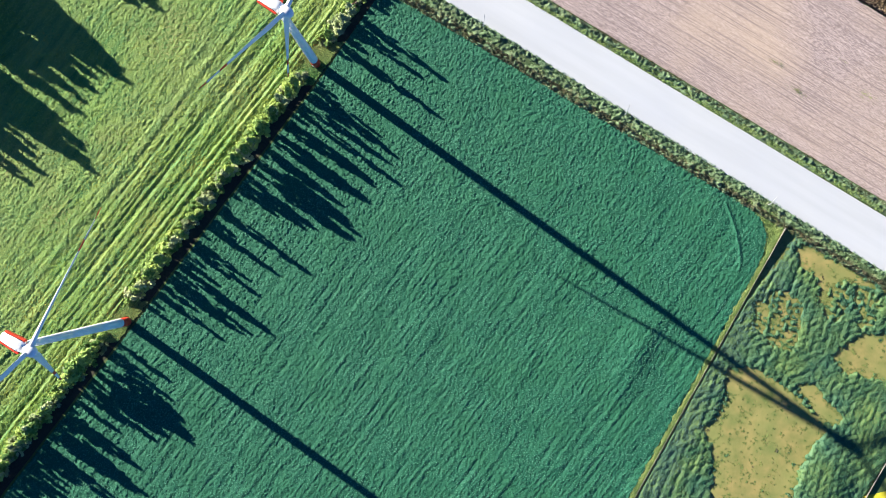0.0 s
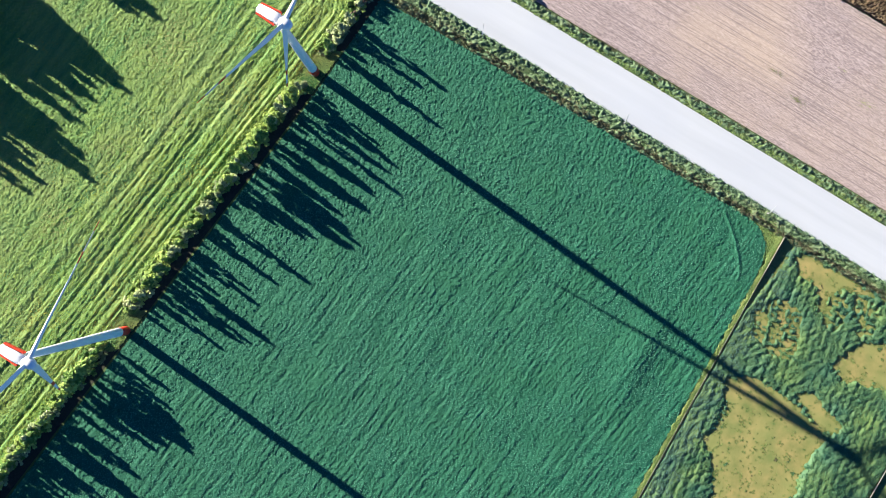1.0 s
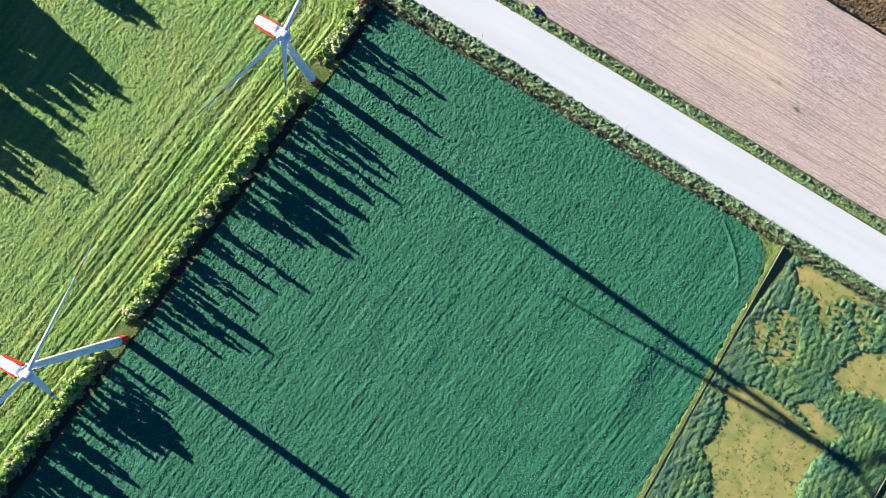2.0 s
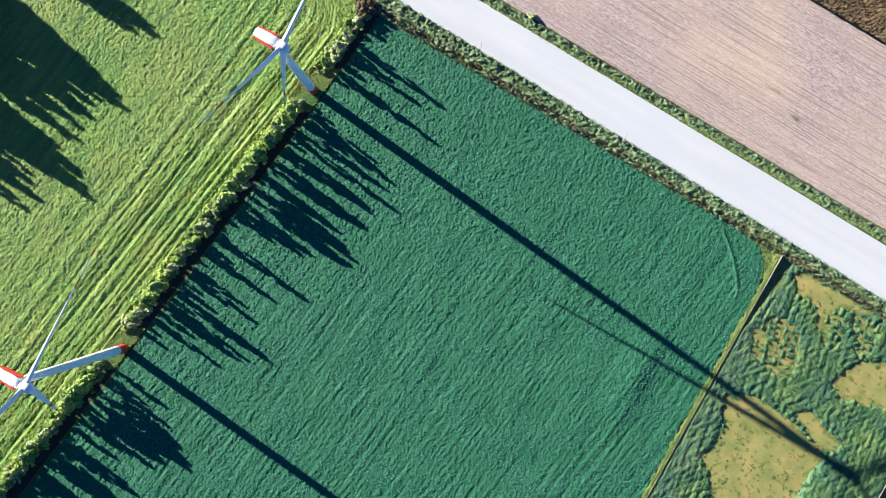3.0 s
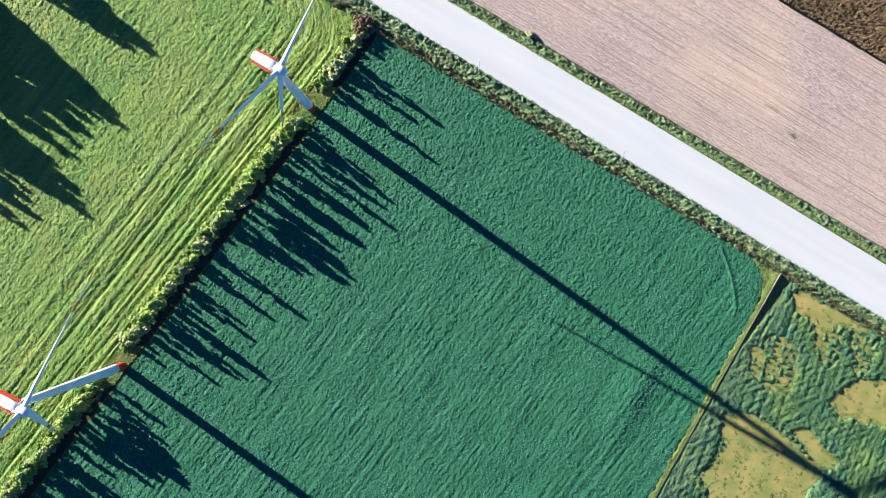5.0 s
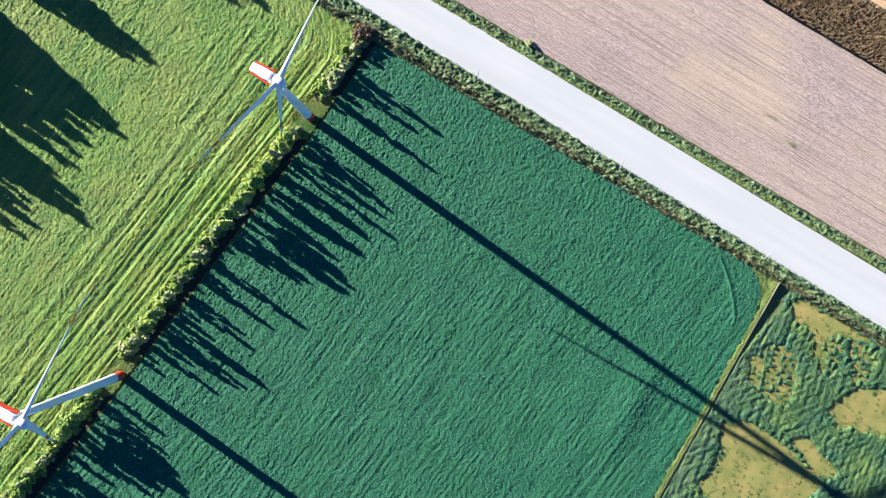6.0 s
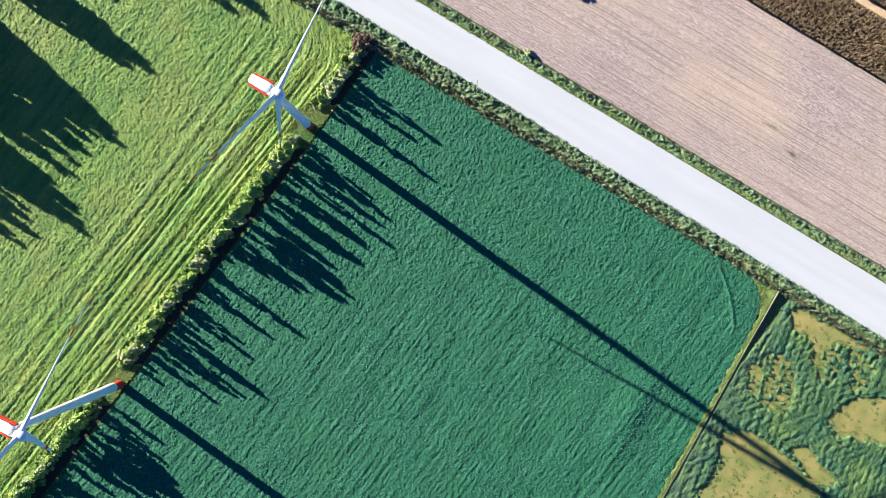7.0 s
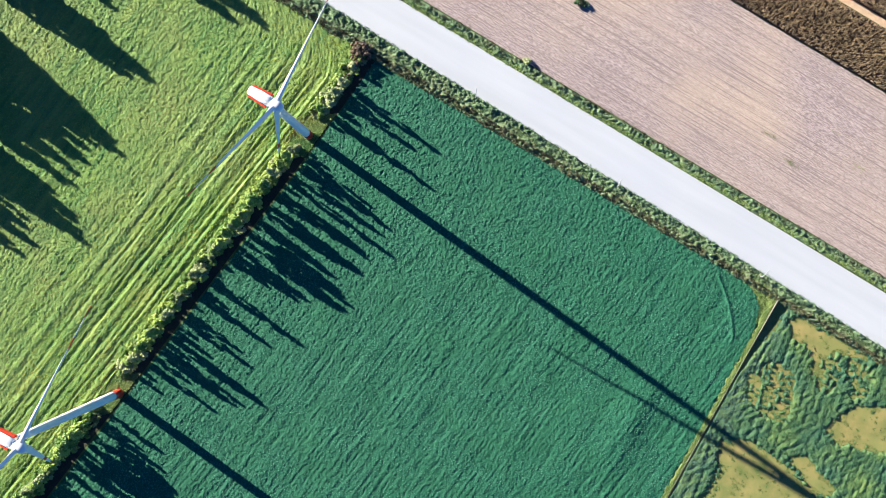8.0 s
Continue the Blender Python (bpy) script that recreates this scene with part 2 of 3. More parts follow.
    x, y = cx + a * math.cos(t) - b * math.sin(t), cy + a * math.sin(t) + b * math.cos(t)
    keep = inside(x, y, corners)
    return x[keep], y[keep], b[keep], a[keep]


def canopy(name, corners, step, turn, relief, mat, rough):
    """A closed leaf cover over a field: a fine sheet whose height follows relief(x, y, along, across)."""
    xs, ys = [p[0] for p in corners], [p[1] for p in corners]
    cx, cy = (min(xs) + max(xs)) / 2, (min(ys) + max(ys)) / 2
    reach = math.hypot(max(xs) - min(xs), max(ys) - min(ys)) / 2
    line = np.arange(-reach, reach, step)
    n = len(line)
    a, b = (v.ravel() for v in np.meshgrid(line, line))
    t = radians(turn)
    x, y = cx + a * math.cos(t) - b * math.sin(t), cy + a * math.sin(t) + b * math.cos(t)
    hold = inside(x, y, corners).reshape(n, n)
    row, col = np.nonzero(hold[:-1, :-1] & hold[1:, :-1] & hold[:-1, 1:] & hold[1:, 1:])
    first = row * n + col
    quads = np.stack([first, first + 1, first + n + 1, first + n], 1)
    used = np.unique(quads)
    index = np.zeros(n * n, np.int64)
    index[used] = np.arange(len(used))
    x, y, a, b = x[used], y[used], a[used], b[used]
    z = relief(x, y, a, b) + rough * np.random.default_rng(n).uniform(-1, 1, len(x))
    return arrays(name, np.stack([x, y, z], 1), index[quads], mat, True)


def sheet(name, corners, z, mat, label, category="ground", thick=0.3):
    """A slab of ground of a given outline, with a buried skirt."""
    bm = bmesh.new()
    top = [bm.verts.new((x, y, z)) for x, y in corners]
    low = [bm.verts.new((x, y, z - thick)) for x, y in corners]
    bm.faces.new(top)
    n = len(top)
    for i in range(n):
        bm.faces.new((top[i], low[i], low[(i + 1) % n], top[(i + 1) % n]))
    bmesh.ops.recalc_face_normals(bm, faces=bm.faces)
    ob = part(name, bm, mat)
    return tagged(ob, label, category, kind="structure")


def box(bm, m, sx, sy, sz, bevel=0.0):
    made = bmesh.ops.create_cube(bm, size=1.0, matrix=m @ Matrix.Diagonal((sx, sy, sz, 1)))
    if bevel:
        edges = list({e for v in made["verts"] for e in v.link_edges})
        bmesh.ops.bevel(bm, geom=edges, offset=bevel, segments=2, affect="EDGES", profile=0.7)


def lathe(bm, profile, sides=32, m=Matrix()):
    """A turned body: radius and height, from the foot up."""
    rings = []
    for r, z in profile:
        rings.append([bm.verts.new(m @ Vector((r * math.cos(math.tau * i / sides), r * math.sin(math.tau * i / sides), z))) for i in range(sides)])
    for a, b in zip(rings, rings[1:]):
        for i in range(sides):
            j = (i + 1) % sides
            bm.faces.new((a[i], a[j], b[j], b[i]))
    bm.faces.new(rings[0][::-1])
    bm.faces.new(rings[-1])


# Along the road (u) and across it (v), as x and y.
UX, UY, VX, VY = 0.8575, -0.5145, 0.5145, 0.8575


def uv(u, v):
    return (u * UX + v * VX, u * UY + v * VY)


# ------------------------------------------------------------ setting
bm = bmesh.new()
bmesh.ops.create_grid(bm, x_segments=24, y_segments=24, size=2400)
tagged(part("ground", bm, M_GROUND), "open farmland of grass and bare earth", "ground", kind="structure")

ROAD_L, ROAD_R = 76.5, 90.4
HEDGE = [(-170.0, -103.0), (-156.8, -83.8), (-107.8, -19.8), (-47.2, 60.2), (-22.0, 94.5)]      # foot of the tree line on its shaded side
FIELD_GREEN = [(-166.3, -101.3), (-154.3, -85.8), (-105.3, -21.8), (-44.7, 58.3), (-21.5, 91.6), (40.0, 55.6), (106.3, 16.0), (110.4, 13.2), (113.2, 9.4), (114.5, 5.0), (113.7, -0.8), (111.1, -6.9), (58.4, -101.0)]
FIELD_LIGHT = [(-230.0, -110.0), (-179.0, -110.0), (-163.6, -84.0), (-114.6, -20.0), (-54.1, 60.5), (-30.4, 93.0), uv(-74.0, 68.0), uv(-200.0, 68.0), (-230.0, 150.0)]
SCRUB = [(121.4, 7.0), (63.0, -97.0), (60.6, -101.6), (140.0, -101.0), (157.0, -74.0), (200.0, -40.0), uv(182.0, 68.6), uv(100.0, 68.6)]

sheet("field_green", FIELD_GREEN, 0.05, M_TEAL_BED, "dense bluish green leafy crop bed beside the tree line", "field")
sheet("field_light", FIELD_LIGHT, 0.05, M_LIME_BED, "yellow-green crop bed drilled in rows behind the tree line", "field")
# Strip of ground whose dark colour deepens the shade along the trees.
sheet("hedge_bank", [(x + 1.9, y - 1.45) for x, y in HEDGE] + [(x - 4.8, y + 3.6) for x, y in HEDGE[::-1]], 0.04, M_HEDGE_SHADE_SOIL, "earth under the tree line, coloured near black as painted shade", "ground")
sheet("marsh", SCRUB, 0.03, M_SCRUB_BED, "sandy olive waste ground beyond the plank fence", "ground")
sheet("verge_near", [uv(-220, 68.2), uv(260, 68.2), uv(260, ROAD_L), uv(-220, ROAD_L)], 0.12, M_VERGE_BED, "rough grassy verge between road and green field", "verge")
sheet("verge_far", [uv(-220, ROAD_R), uv(260, ROAD_R), uv(260, 94.9), uv(-220, 94.9)], 0.12, M_VERGE_BED, "narrow grassy verge between road and stubble", "verge")
sheet("field_margin", [(121.2, 7.2), (117.4, 12.6), (108.0, 18.0), (105.0, 15.8), (112.0, 6.0), (55.8, -100.4), (60.8, -101.0)], 0.04, M_LIME_BED, "grassy margin between green crop and plank fence", "ground")
sheet("road", [uv(-220, 77.9), uv(260, 71.9), uv(260, 89.9), uv(-220, 91.3)], 0.22, M_ROAD, "wide pale concrete farm road without markings", "road")
sheet("field_stubble", [uv(-150, 95.0), uv(230, 95.0), uv(230, 151.0), uv(-150, 151.0)], 0.06, M_STUBBLE, "pinkish brown harvested stubble field in fine rows", "field")
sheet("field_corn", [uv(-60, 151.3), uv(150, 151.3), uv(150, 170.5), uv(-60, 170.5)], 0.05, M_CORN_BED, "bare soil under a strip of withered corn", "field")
sheet("sand_path", [uv(-60, 170.7), uv(150, 170.7), uv(150, 173.3), uv(-60, 173.3)], 0.05, M_PATH, "sandy track between two strips of corn", "path")
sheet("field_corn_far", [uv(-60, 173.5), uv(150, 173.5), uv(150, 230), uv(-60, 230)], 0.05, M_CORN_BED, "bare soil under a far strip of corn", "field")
sheet("field_yellow", [(140.5, -101.5), (148.5, -87.6), (160.0, -85.0), (220.0, -101.5)], 0.05, M_YELLOW, "bright yellow flowering field beyond the waste ground", "field")

# ------------------------------------------------------------ wind turbines
AXIS = Vector((0.866, -0.500, 0)).normalized()       # the rotors face down the light
SPAN = Vector((0.500, 0.866, 0)).normalized()        # level line in the rotor's plane
ROTOR = 44.0


def blade_loft(bm, r0, r1, steps):
    """A stretch of a blade along z, chord along x, thickness along y."""
    rings = []
    for k in range(steps + 1):
        r = r0 + (r1 - r0) * k / steps
        f = r / ROTOR
        chord = 1.5 + (2.3 - 1.5) * min(1, max(0, (f - 0.04) / 0.16)) if f < 0.2 else 2.3 - 1.75 * ((f - 0.2) / 0.8) ** 0.85
        if f > 0.97:
            chord *= 1 - 0.75 * ((f - 0.97) / 0.03)
        thick = 1.6 if f < 0.05 else max(0.10, 1.6 * (1 - f) ** 2.2 * 0.9 + 0.12)
        twist = radians(14 * (1 - f) ** 2)
        ring = []
        for i in range(14):
            a = math.tau * i / 14
            x, y = math.cos(a) * chord / 2, math.sin(a) * thick / 2 * (1 if f < 0.05 else 0.6 + 0.4 * math.cos(a) if math.cos(a) < 0 else 1.0)
            x += chord * 0.18 * min(1, f * 5)
            ring.append(bm.verts.new((x * math.cos(twist) - y * math.sin(twist), x * math.sin(twist) + y * math.cos(twist), r)))
        rings.append(ring)
    for a, b in zip(rings, rings[1:]):
        for i in range(14):
            j = (i + 1) % 14
            bm.faces.new((a[i], a[j], b[j], b[i]))
    bm.faces.new(rings[0][::-1])
    bm.faces.new(rings[-1])


def wind_turbine(x, y, hub_height, first, label):
    root = tagged(empty("wind_turbine", pose(x, y, 0)), label, "wind turbine", "wind turbines by the tree line")
    bm = bmesh.new()
    lathe(bm, [(1.62, -0.5), (1.6, 0.8), (1.55, 7.5)], 40)
    part("tower_foot", bm, M_RED, root, "red painted foot of the tower", True)
    prev, radius = 7.5, 1.55
    for top, r_top in ((26.0, 1.42), (52.0, 1.22), (hub_height - 1.9, 1.0)):
        bm = bmesh.new()
        lathe(bm, [(radius, prev), (radius + 0.03, prev + 0.1), (r_top + 0.03, top - 0.1), (r_top, top)], 40)
        part("tower_section", bm, M_WHITE, root, "white steel tower section", True)
        prev, radius = top, r_top
    bm = bmesh.new()
    box(bm, pose(*(-1.54 * SPAN.x, -1.54 * SPAN.y, 2.0), 0, 0, math.degrees(math.atan2(SPAN.y, SPAN.x))), 0.25, 0.9, 2.1, 0.05)
    part("tower_door", bm, M_STEEL, root, "grey steel service door")
    # head: y runs along the axis, from the rear to the hub
    head = Matrix(((SPAN.x, AXIS.x, 0, 0), (SPAN.y, AXIS.y, 0, 0), (0, 0, 1, hub_height), (0, 0, 0, 1)))
    bm = bmesh.new()
    rings = []
    for yy, w, hh in ((-5.7, 0.9, 1.1), (-5.5, 1.2, 1.4), (-4.6, 1.4, 1.7), (-1.8, 1.6, 1.85), (0.5, 1.6, 1.8), (1.2, 1.4, 1.5)):
        ring = []
        for i in range(20):
            a = math.tau * i / 20
            c, s = math.cos(a), math.sin(a)
            ring.append(bm.verts.new(head @ Vector((w * math.copysign(abs(c) ** 0.5, c), yy, hh * math.copysign(abs(s) ** 0.5, s)))))
        rings.append(ring)
    for a, b in zip(rings, rings[1:]):
        for i in range(20):
            bm.faces.new((a[i], a[(i + 1) % 20], b[(i + 1) % 20], b[i]))
    bm.faces.new(rings[0][::-1])
    bm.faces.new(rings[-1])
    bmesh.ops.recalc_face_normals(bm, faces=bm.faces)
    nacelle = part("nacelle", bm, M_WHITE, root, "white rounded nacelle", True)
    for side in (-1, 1):
        bm = bmesh.new()
        box(bm, head @ pose(side * 1.72, -2.3, 0.35, 0, 0, -side * 4), 0.55, 6.0, 1.7, 0.22)
        part("side_panel", bm, M_RED, nacelle, "red side panel")
        bm = bmesh.new()
        box(bm, head @ pose(side * 1.42, -2.3, 0.85, 0, 0, -side * 4), 0.22, 4.6, 0.9, 0.06)
        part("vent", bm, M_BLACK, nacelle, "dark vent slot")
    bm = bmesh.new()
    spin = head @ pose(0, 1.1, 0, -90, 0, 0)
    lathe(bm, [(1.55, 0.0), (1.7, 0.5), (1.68, 2.0), (1.45, 2.8), (0.95, 3.5), (0.3, 3.8)], 28, spin)
    hub = part("hub", bm, M_WHITE, root, "white rounded rotor hub", True)
    middle = Vector((0, 0, hub_height)) + AXIS * 2.4
    for k in range(3):
        a = radians(first + 120 * k)
        span = SPAN * math.cos(a) + Vector((0, 0, 1)) * math.sin(a)
        chord = AXIS.cross(span)
        turn = Matrix((chord, AXIS, span)).transposed().to_4x4()
        turn.translation = middle
        bm = bmesh.new()
        blade_loft(bm, 1.0, 0.70 * ROTOR, 16)
        bm.transform(turn)
        blade = part("blade", bm, M_WHITE, root, "long tapered white rotor blade", True)
        for r0, r1, name, mat, lab in ((0.70, 0.78, "band", M_RED, "red painted band"), (0.78, 0.92, "outer_blade", M_WHITE, "white outer stretch"), (0.92, 1.0, "tip", M_RED, "red painted tip")):
            bm = bmesh.new()
            blade_loft(bm, r0 * ROTOR, r1 * ROTOR, 5)
            bm.transform(turn)
            part(name, bm, mat, blade, lab, True)
    return root


wind_turbine(-44.9, 65.7, 78.6, 14.0, "white wind turbine with red foot in the tree line")
wind_turbine(-111.8, -25.6, 84.5, 9.0, "white wind turbine with red foot at the crop edge")

# ------------------------------------------------------------ trees


def tree_source(name, height, radius, shape, count, leaf, mat, seed, label, category="tree", group="", bare=0.12):
    """One tree: a tapered trunk with limbs, and a crown of loose leaf sprays. shape(f): relative width at height f."""
    rng = np.random.default_rng(seed)
    root = tagged(empty(name, pose(0, 0, -500)), label, category, group)
    bm = bmesh.new()
    lathe(bm, [(height * 0.016 + 0.05, -0.4), (height * 0.012 + 0.04, 0.5), (height * 0.008 + 0.03, height * 0.5), (0.03, height * 0.93)], 8)
    tips = []
    for k in range(14):
        f = bare + (0.92 - bare) * (k + 0.5) / 14
        a = k * 2.4 + rng.uniform(-0.4, 0.4)
        reach = radius * shape(f) * rng.uniform(0.65, 1.05)
        p = Vector((0, 0, height * f * 0.93))
        q = p + Vector((math.cos(a) * reach, math.sin(a) * reach, reach * rng.uniform(0.3, 0.9)))
        tips.append(q)
        m = Matrix.Translation(p) @ (q - p).to_track_quat("Z", "Y").to_matrix().to_4x4()
        lathe(bm, [(0.02 + height * 0.004 * (1 - f), 0), (0.012, (q - p).length)], 5, m)
    part("trunk", bm, M_BARK, root)
    # leaf sprays gather in clumps round the limbs and lie on the clumps' outsides
    clumps = max(8, int(count / 26))
    f = np.clip(bare + (1 - bare) * rng.beta(1.3, 1.25, clumps), bare, 0.995)
    wide = np.array([shape(v) for v in f]) * radius
    a = rng.uniform(0, math.tau, clumps)
    r = wide * np.sqrt(rng.uniform(0.05, 1.0, clumps)) * rng.uniform(0.75, 1.15, clumps)
    centre = np.stack([r * np.cos(a), r * np.sin(a), f * height], 1)
    who = rng.integers(0, clumps, count)
    away = rng.normal(0, 1, (count, 3))
    away /= np.linalg.norm(away, axis=1)[:, None]
    c = centre[who] + away * rng.uniform(0.4, 1.0, count)[:, None] * 0.5 * (0.35 + radius / 3)
    facing = away + rng.normal(0, 0.45, (count, 3)) + np.array((0, 0, 0.45))
    facing /= np.linalg.norm(facing, axis=1)[:, None]
    d1 = np.cross(facing, rng.normal(0, 1, (count, 3)))
    d1 /= np.linalg.norm(d1, axis=1)[:, None]
    d2 = np.cross(facing, d1)
    size = leaf * rng.uniform(0.6, 1.4, count)[:, None]
    v = np.stack([c - d1 * size, c - d2 * size * 0.55 + d1 * size * 0.1, c + d1 * size, c + d2 * size * 0.55 + d1 * size * 0.1], 1)
    v[:, :, 2] = np.maximum(v[:, :, 2], 0.1)
    crown = new("crown", arrays("crown", v.reshape(-1, 3), np.arange(count * 4).reshape(-1, 4), mat))
    crown.parent = root
    return root


def slim(f):
    return 0.35 + 0.65 * math.sin(math.pi * min(1, f * 0.95 + 0.12)) if f < 0.45 else max(0.06, 1.0 * (1 - (f - 0.45) / 0.56) ** 0.8)


def bushy(f):
    return max(0.1, math.sin(math.pi * (0.12 + 0.86 * f)) ** 0.6)


def broad(f):
    return max(0.08, math.sin(math.pi * (0.1 + 0.88 * f) ** 0.85) ** 0.7)


def drop_source(root):
    for o in (*root.children_recursive, root):
        bpy.data.objects.remove(o)


def stand(source, x, y, turn, wide, high):
    return copy_thing(source, pose(x, y, 0, 0, 0, turn) @ Matrix.Diagonal((wide, wide, high, 1)))


ROW = "trees of the field's tree line"
slim_trees = [tree_source("slim_tree", 10.0, 1.5, slim, 1150, 0.48, mat, 20 + k, lab, "tree", ROW) for k, (mat, lab) in enumerate((
    (M_TREE_LEAF, "tall slim tree with yellow-green leaves in the tree line"),
    (M_TREE_LEAF, "slender tree with sparse yellow-green crown in the tree line"),
    (M_PALE_LEAF, "slim tree with pale greyish leaves in the tree line"),
    (M_PALE_LEAF, "slender pale-leaved tree in the tree line")))]
shrubs = [tree_source("shrub", 3.0, 1.7, bushy, 760, 0.36, mat, 30 + k, lab, "shrub", "shrubs under the tree line", 0.05) for k, (mat, lab) in enumerate((
    (M_TREE_LEAF, "bushy yellow-green shrub at the foot of the tree line"),
    (M_PALE_LEAF, "bushy pale shrub at the foot of the tree line")))]
broad_row = tree_source("row_tree", 14.0, 2.5, bushy, 2400, 0.5, M_TREE_LEAF, 36, "full-crowned yellow-green tree in the tree line", "tree", ROW, 0.36)
bush = tree_source("bush", 1.8, 1.6, bushy, 500, 0.28, M_WOOD_LEAF, 37, "dark green bush standing alone in the open", "shrub", "", 0.05)
rusty = tree_source("dead_shrub", 3.2, 1.9, bushy, 420, 0.30, M_RUST_LEAF, 34, "withered rusty brown shrub at the field corner", "shrub", "", 0.05)
wood_trees = [tree_source("broad_tree", 24.0, 3.4, slim, 1050, 1.0, M_WOOD_LEAF, 40 + k, "tall broad leafy tree at the edge of the wood", "tree", "trees of the wood") for k in range(2)]


round_tree = tree_source("round_tree", 24.0, 5.2, broad, 2600, 1.0, M_WOOD_LEAF, 43, "tall round-crowned leafy tree at the edge of the wood", "tree", "trees of the wood")


def along_row(y):
    """The tree line's x at y."""
    for (ax, ay), (bx, by) in zip(HEDGE, HEDGE[1:]):
        if ay <= y <= by:
            return ax + (bx - ax) * (y - ay) / (by - ay)
    return HEDGE[-1][0]


rng = np.random.default_rng(5)
TALL = ((82.2, 14.6), (79.0, 12.0), (72.8, 16.4), (56.5, 15.0), (50.6, 18.6), (47.0, 14.5), (42.0, 15.0), (36.5, 13.5), (32.4, 17.2), (25.0, 12.0),
        (15.4, 16.2), (10.0, 13.0), (2.0, 12.0), (-4.2, 15.6), (-8.0, 14.0), (-14.0, 12.0), (-36.0, 12.0), (-48.0, 13.5), (-57.0, 14.0), (-62.0, 16.0), (-69.0, 15.0), (-76.0, 14.0))


def in_gap(y):
    return 61.0 < y < 70.5 or -31.0 < y < -20.5


n = 0
y = -101.0
while y < 93.0:
    if not in_gap(y):
        h = rng.uniform(3.0, 6.0) if rng.uniform() < 0.45 else rng.uniform(7.0, 13.0)
        if y > 70.5:
            h *= 0.5
        off = rng.uniform(1.2, 3.6)
        stand(slim_trees[int(rng.integers(0, 4))], along_row(y) - 0.797 * off, y + 0.604 * off, rng.uniform(0, 360), rng.uniform(0.6, 0.95), h / 10)
    y += rng.uniform(1.5, 3.2)
for y in np.arange(-98.0, -58.0, 3.4):
    off = rng.uniform(1.5, 4.0)
    stand(slim_trees[int(rng.integers(0, 4))], along_row(y) - 0.797 * off, y + 0.604 * off, rng.uniform(0, 360), rng.uniform(0.7, 1.1), rng.uniform(0.6, 1.25))
for y, h in TALL:
    off = rng.uniform(1.5, 2.6)
    stand(slim_trees[int(rng.integers(0, 4))], along_row(y) - 0.797 * off, y + 0.604 * off, rng.uniform(0, 360), rng.uniform(0.75, 1.05), h / 10)
for y, h, k in ((57.0, 13.6, 0.5), (53.8, 15.0, 0.5), (46.4, 15.0, 0.75), (41.4, 15.5, 0.85), (36.4, 13.0, 0.62), (33.6, 15.5, 0.8), (30.2, 17.0, 0.85), (26.6, 12.5, 0.6), (-4.6, 16.2, 0.62), (-9.4, 13.4, 0.5), (-39.0, 14.0, 1.0), (-42.0, 16.2, 1.2), (-45.0, 13.5, 1.0), (-62.5, 14.5, 1.1)):
    stand(broad_row, along_row(y) - 0.797 * 2.0, y + 0.604 * 2.0, rng.uniform(0, 360), k, h / 14)
y = -101.0
while y < 93.0:
    if not in_gap(y):
        for low, high in ((0.8, 3.2), (3.2, 6.0)):
            off = rng.uniform(low, high)
            stand(shrubs[int(rng.uniform() < 0.22)], along_row(y) - 0.797 * off, y + 0.604 * off, rng.uniform(0, 360), rng.uniform(0.75, 1.35), rng.uniform(0.35, 0.6) + (0.3 if low > 1 else 0) + (0.1 if y < -50 else 0))
    y += rng.uniform(1.2, 1.9)
for dx, dy, k in ((-26.5, 96.0, 1.5), (-25.0, 94.0, 1.3), (-28.0, 93.0, 1.35), (-28.2, 96.4, 1.1), (-27.0, 91.2, 1.2), (-24.0, 96.2, 1.1), (-29.5, 90.0, 0.9), (-31.0, 86.5, 0.8)):
    stand(rusty, dx, dy, rng.uniform(0, 360), k, k)

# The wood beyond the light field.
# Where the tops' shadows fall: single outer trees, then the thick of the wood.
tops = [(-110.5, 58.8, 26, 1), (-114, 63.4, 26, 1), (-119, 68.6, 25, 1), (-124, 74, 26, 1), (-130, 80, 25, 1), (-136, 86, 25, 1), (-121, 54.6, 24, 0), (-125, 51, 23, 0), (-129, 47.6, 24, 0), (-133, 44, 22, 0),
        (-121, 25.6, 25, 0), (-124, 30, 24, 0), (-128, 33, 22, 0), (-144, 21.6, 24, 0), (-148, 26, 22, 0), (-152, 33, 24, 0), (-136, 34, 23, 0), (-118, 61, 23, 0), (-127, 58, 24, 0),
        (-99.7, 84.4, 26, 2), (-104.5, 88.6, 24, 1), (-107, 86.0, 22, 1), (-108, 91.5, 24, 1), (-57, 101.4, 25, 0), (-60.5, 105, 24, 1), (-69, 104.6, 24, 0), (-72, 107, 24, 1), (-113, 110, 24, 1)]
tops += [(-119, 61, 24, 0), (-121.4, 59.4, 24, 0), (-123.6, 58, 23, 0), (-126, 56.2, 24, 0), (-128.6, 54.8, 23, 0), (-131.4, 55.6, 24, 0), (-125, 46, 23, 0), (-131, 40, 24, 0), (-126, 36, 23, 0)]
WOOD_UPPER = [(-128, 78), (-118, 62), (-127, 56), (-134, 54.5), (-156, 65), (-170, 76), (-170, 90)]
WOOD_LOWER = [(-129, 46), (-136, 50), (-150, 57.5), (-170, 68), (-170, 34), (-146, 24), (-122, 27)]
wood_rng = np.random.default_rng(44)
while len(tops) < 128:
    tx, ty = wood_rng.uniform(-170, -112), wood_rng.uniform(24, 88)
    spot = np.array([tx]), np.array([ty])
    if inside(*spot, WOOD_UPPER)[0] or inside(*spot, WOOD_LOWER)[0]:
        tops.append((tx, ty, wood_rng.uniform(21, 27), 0))
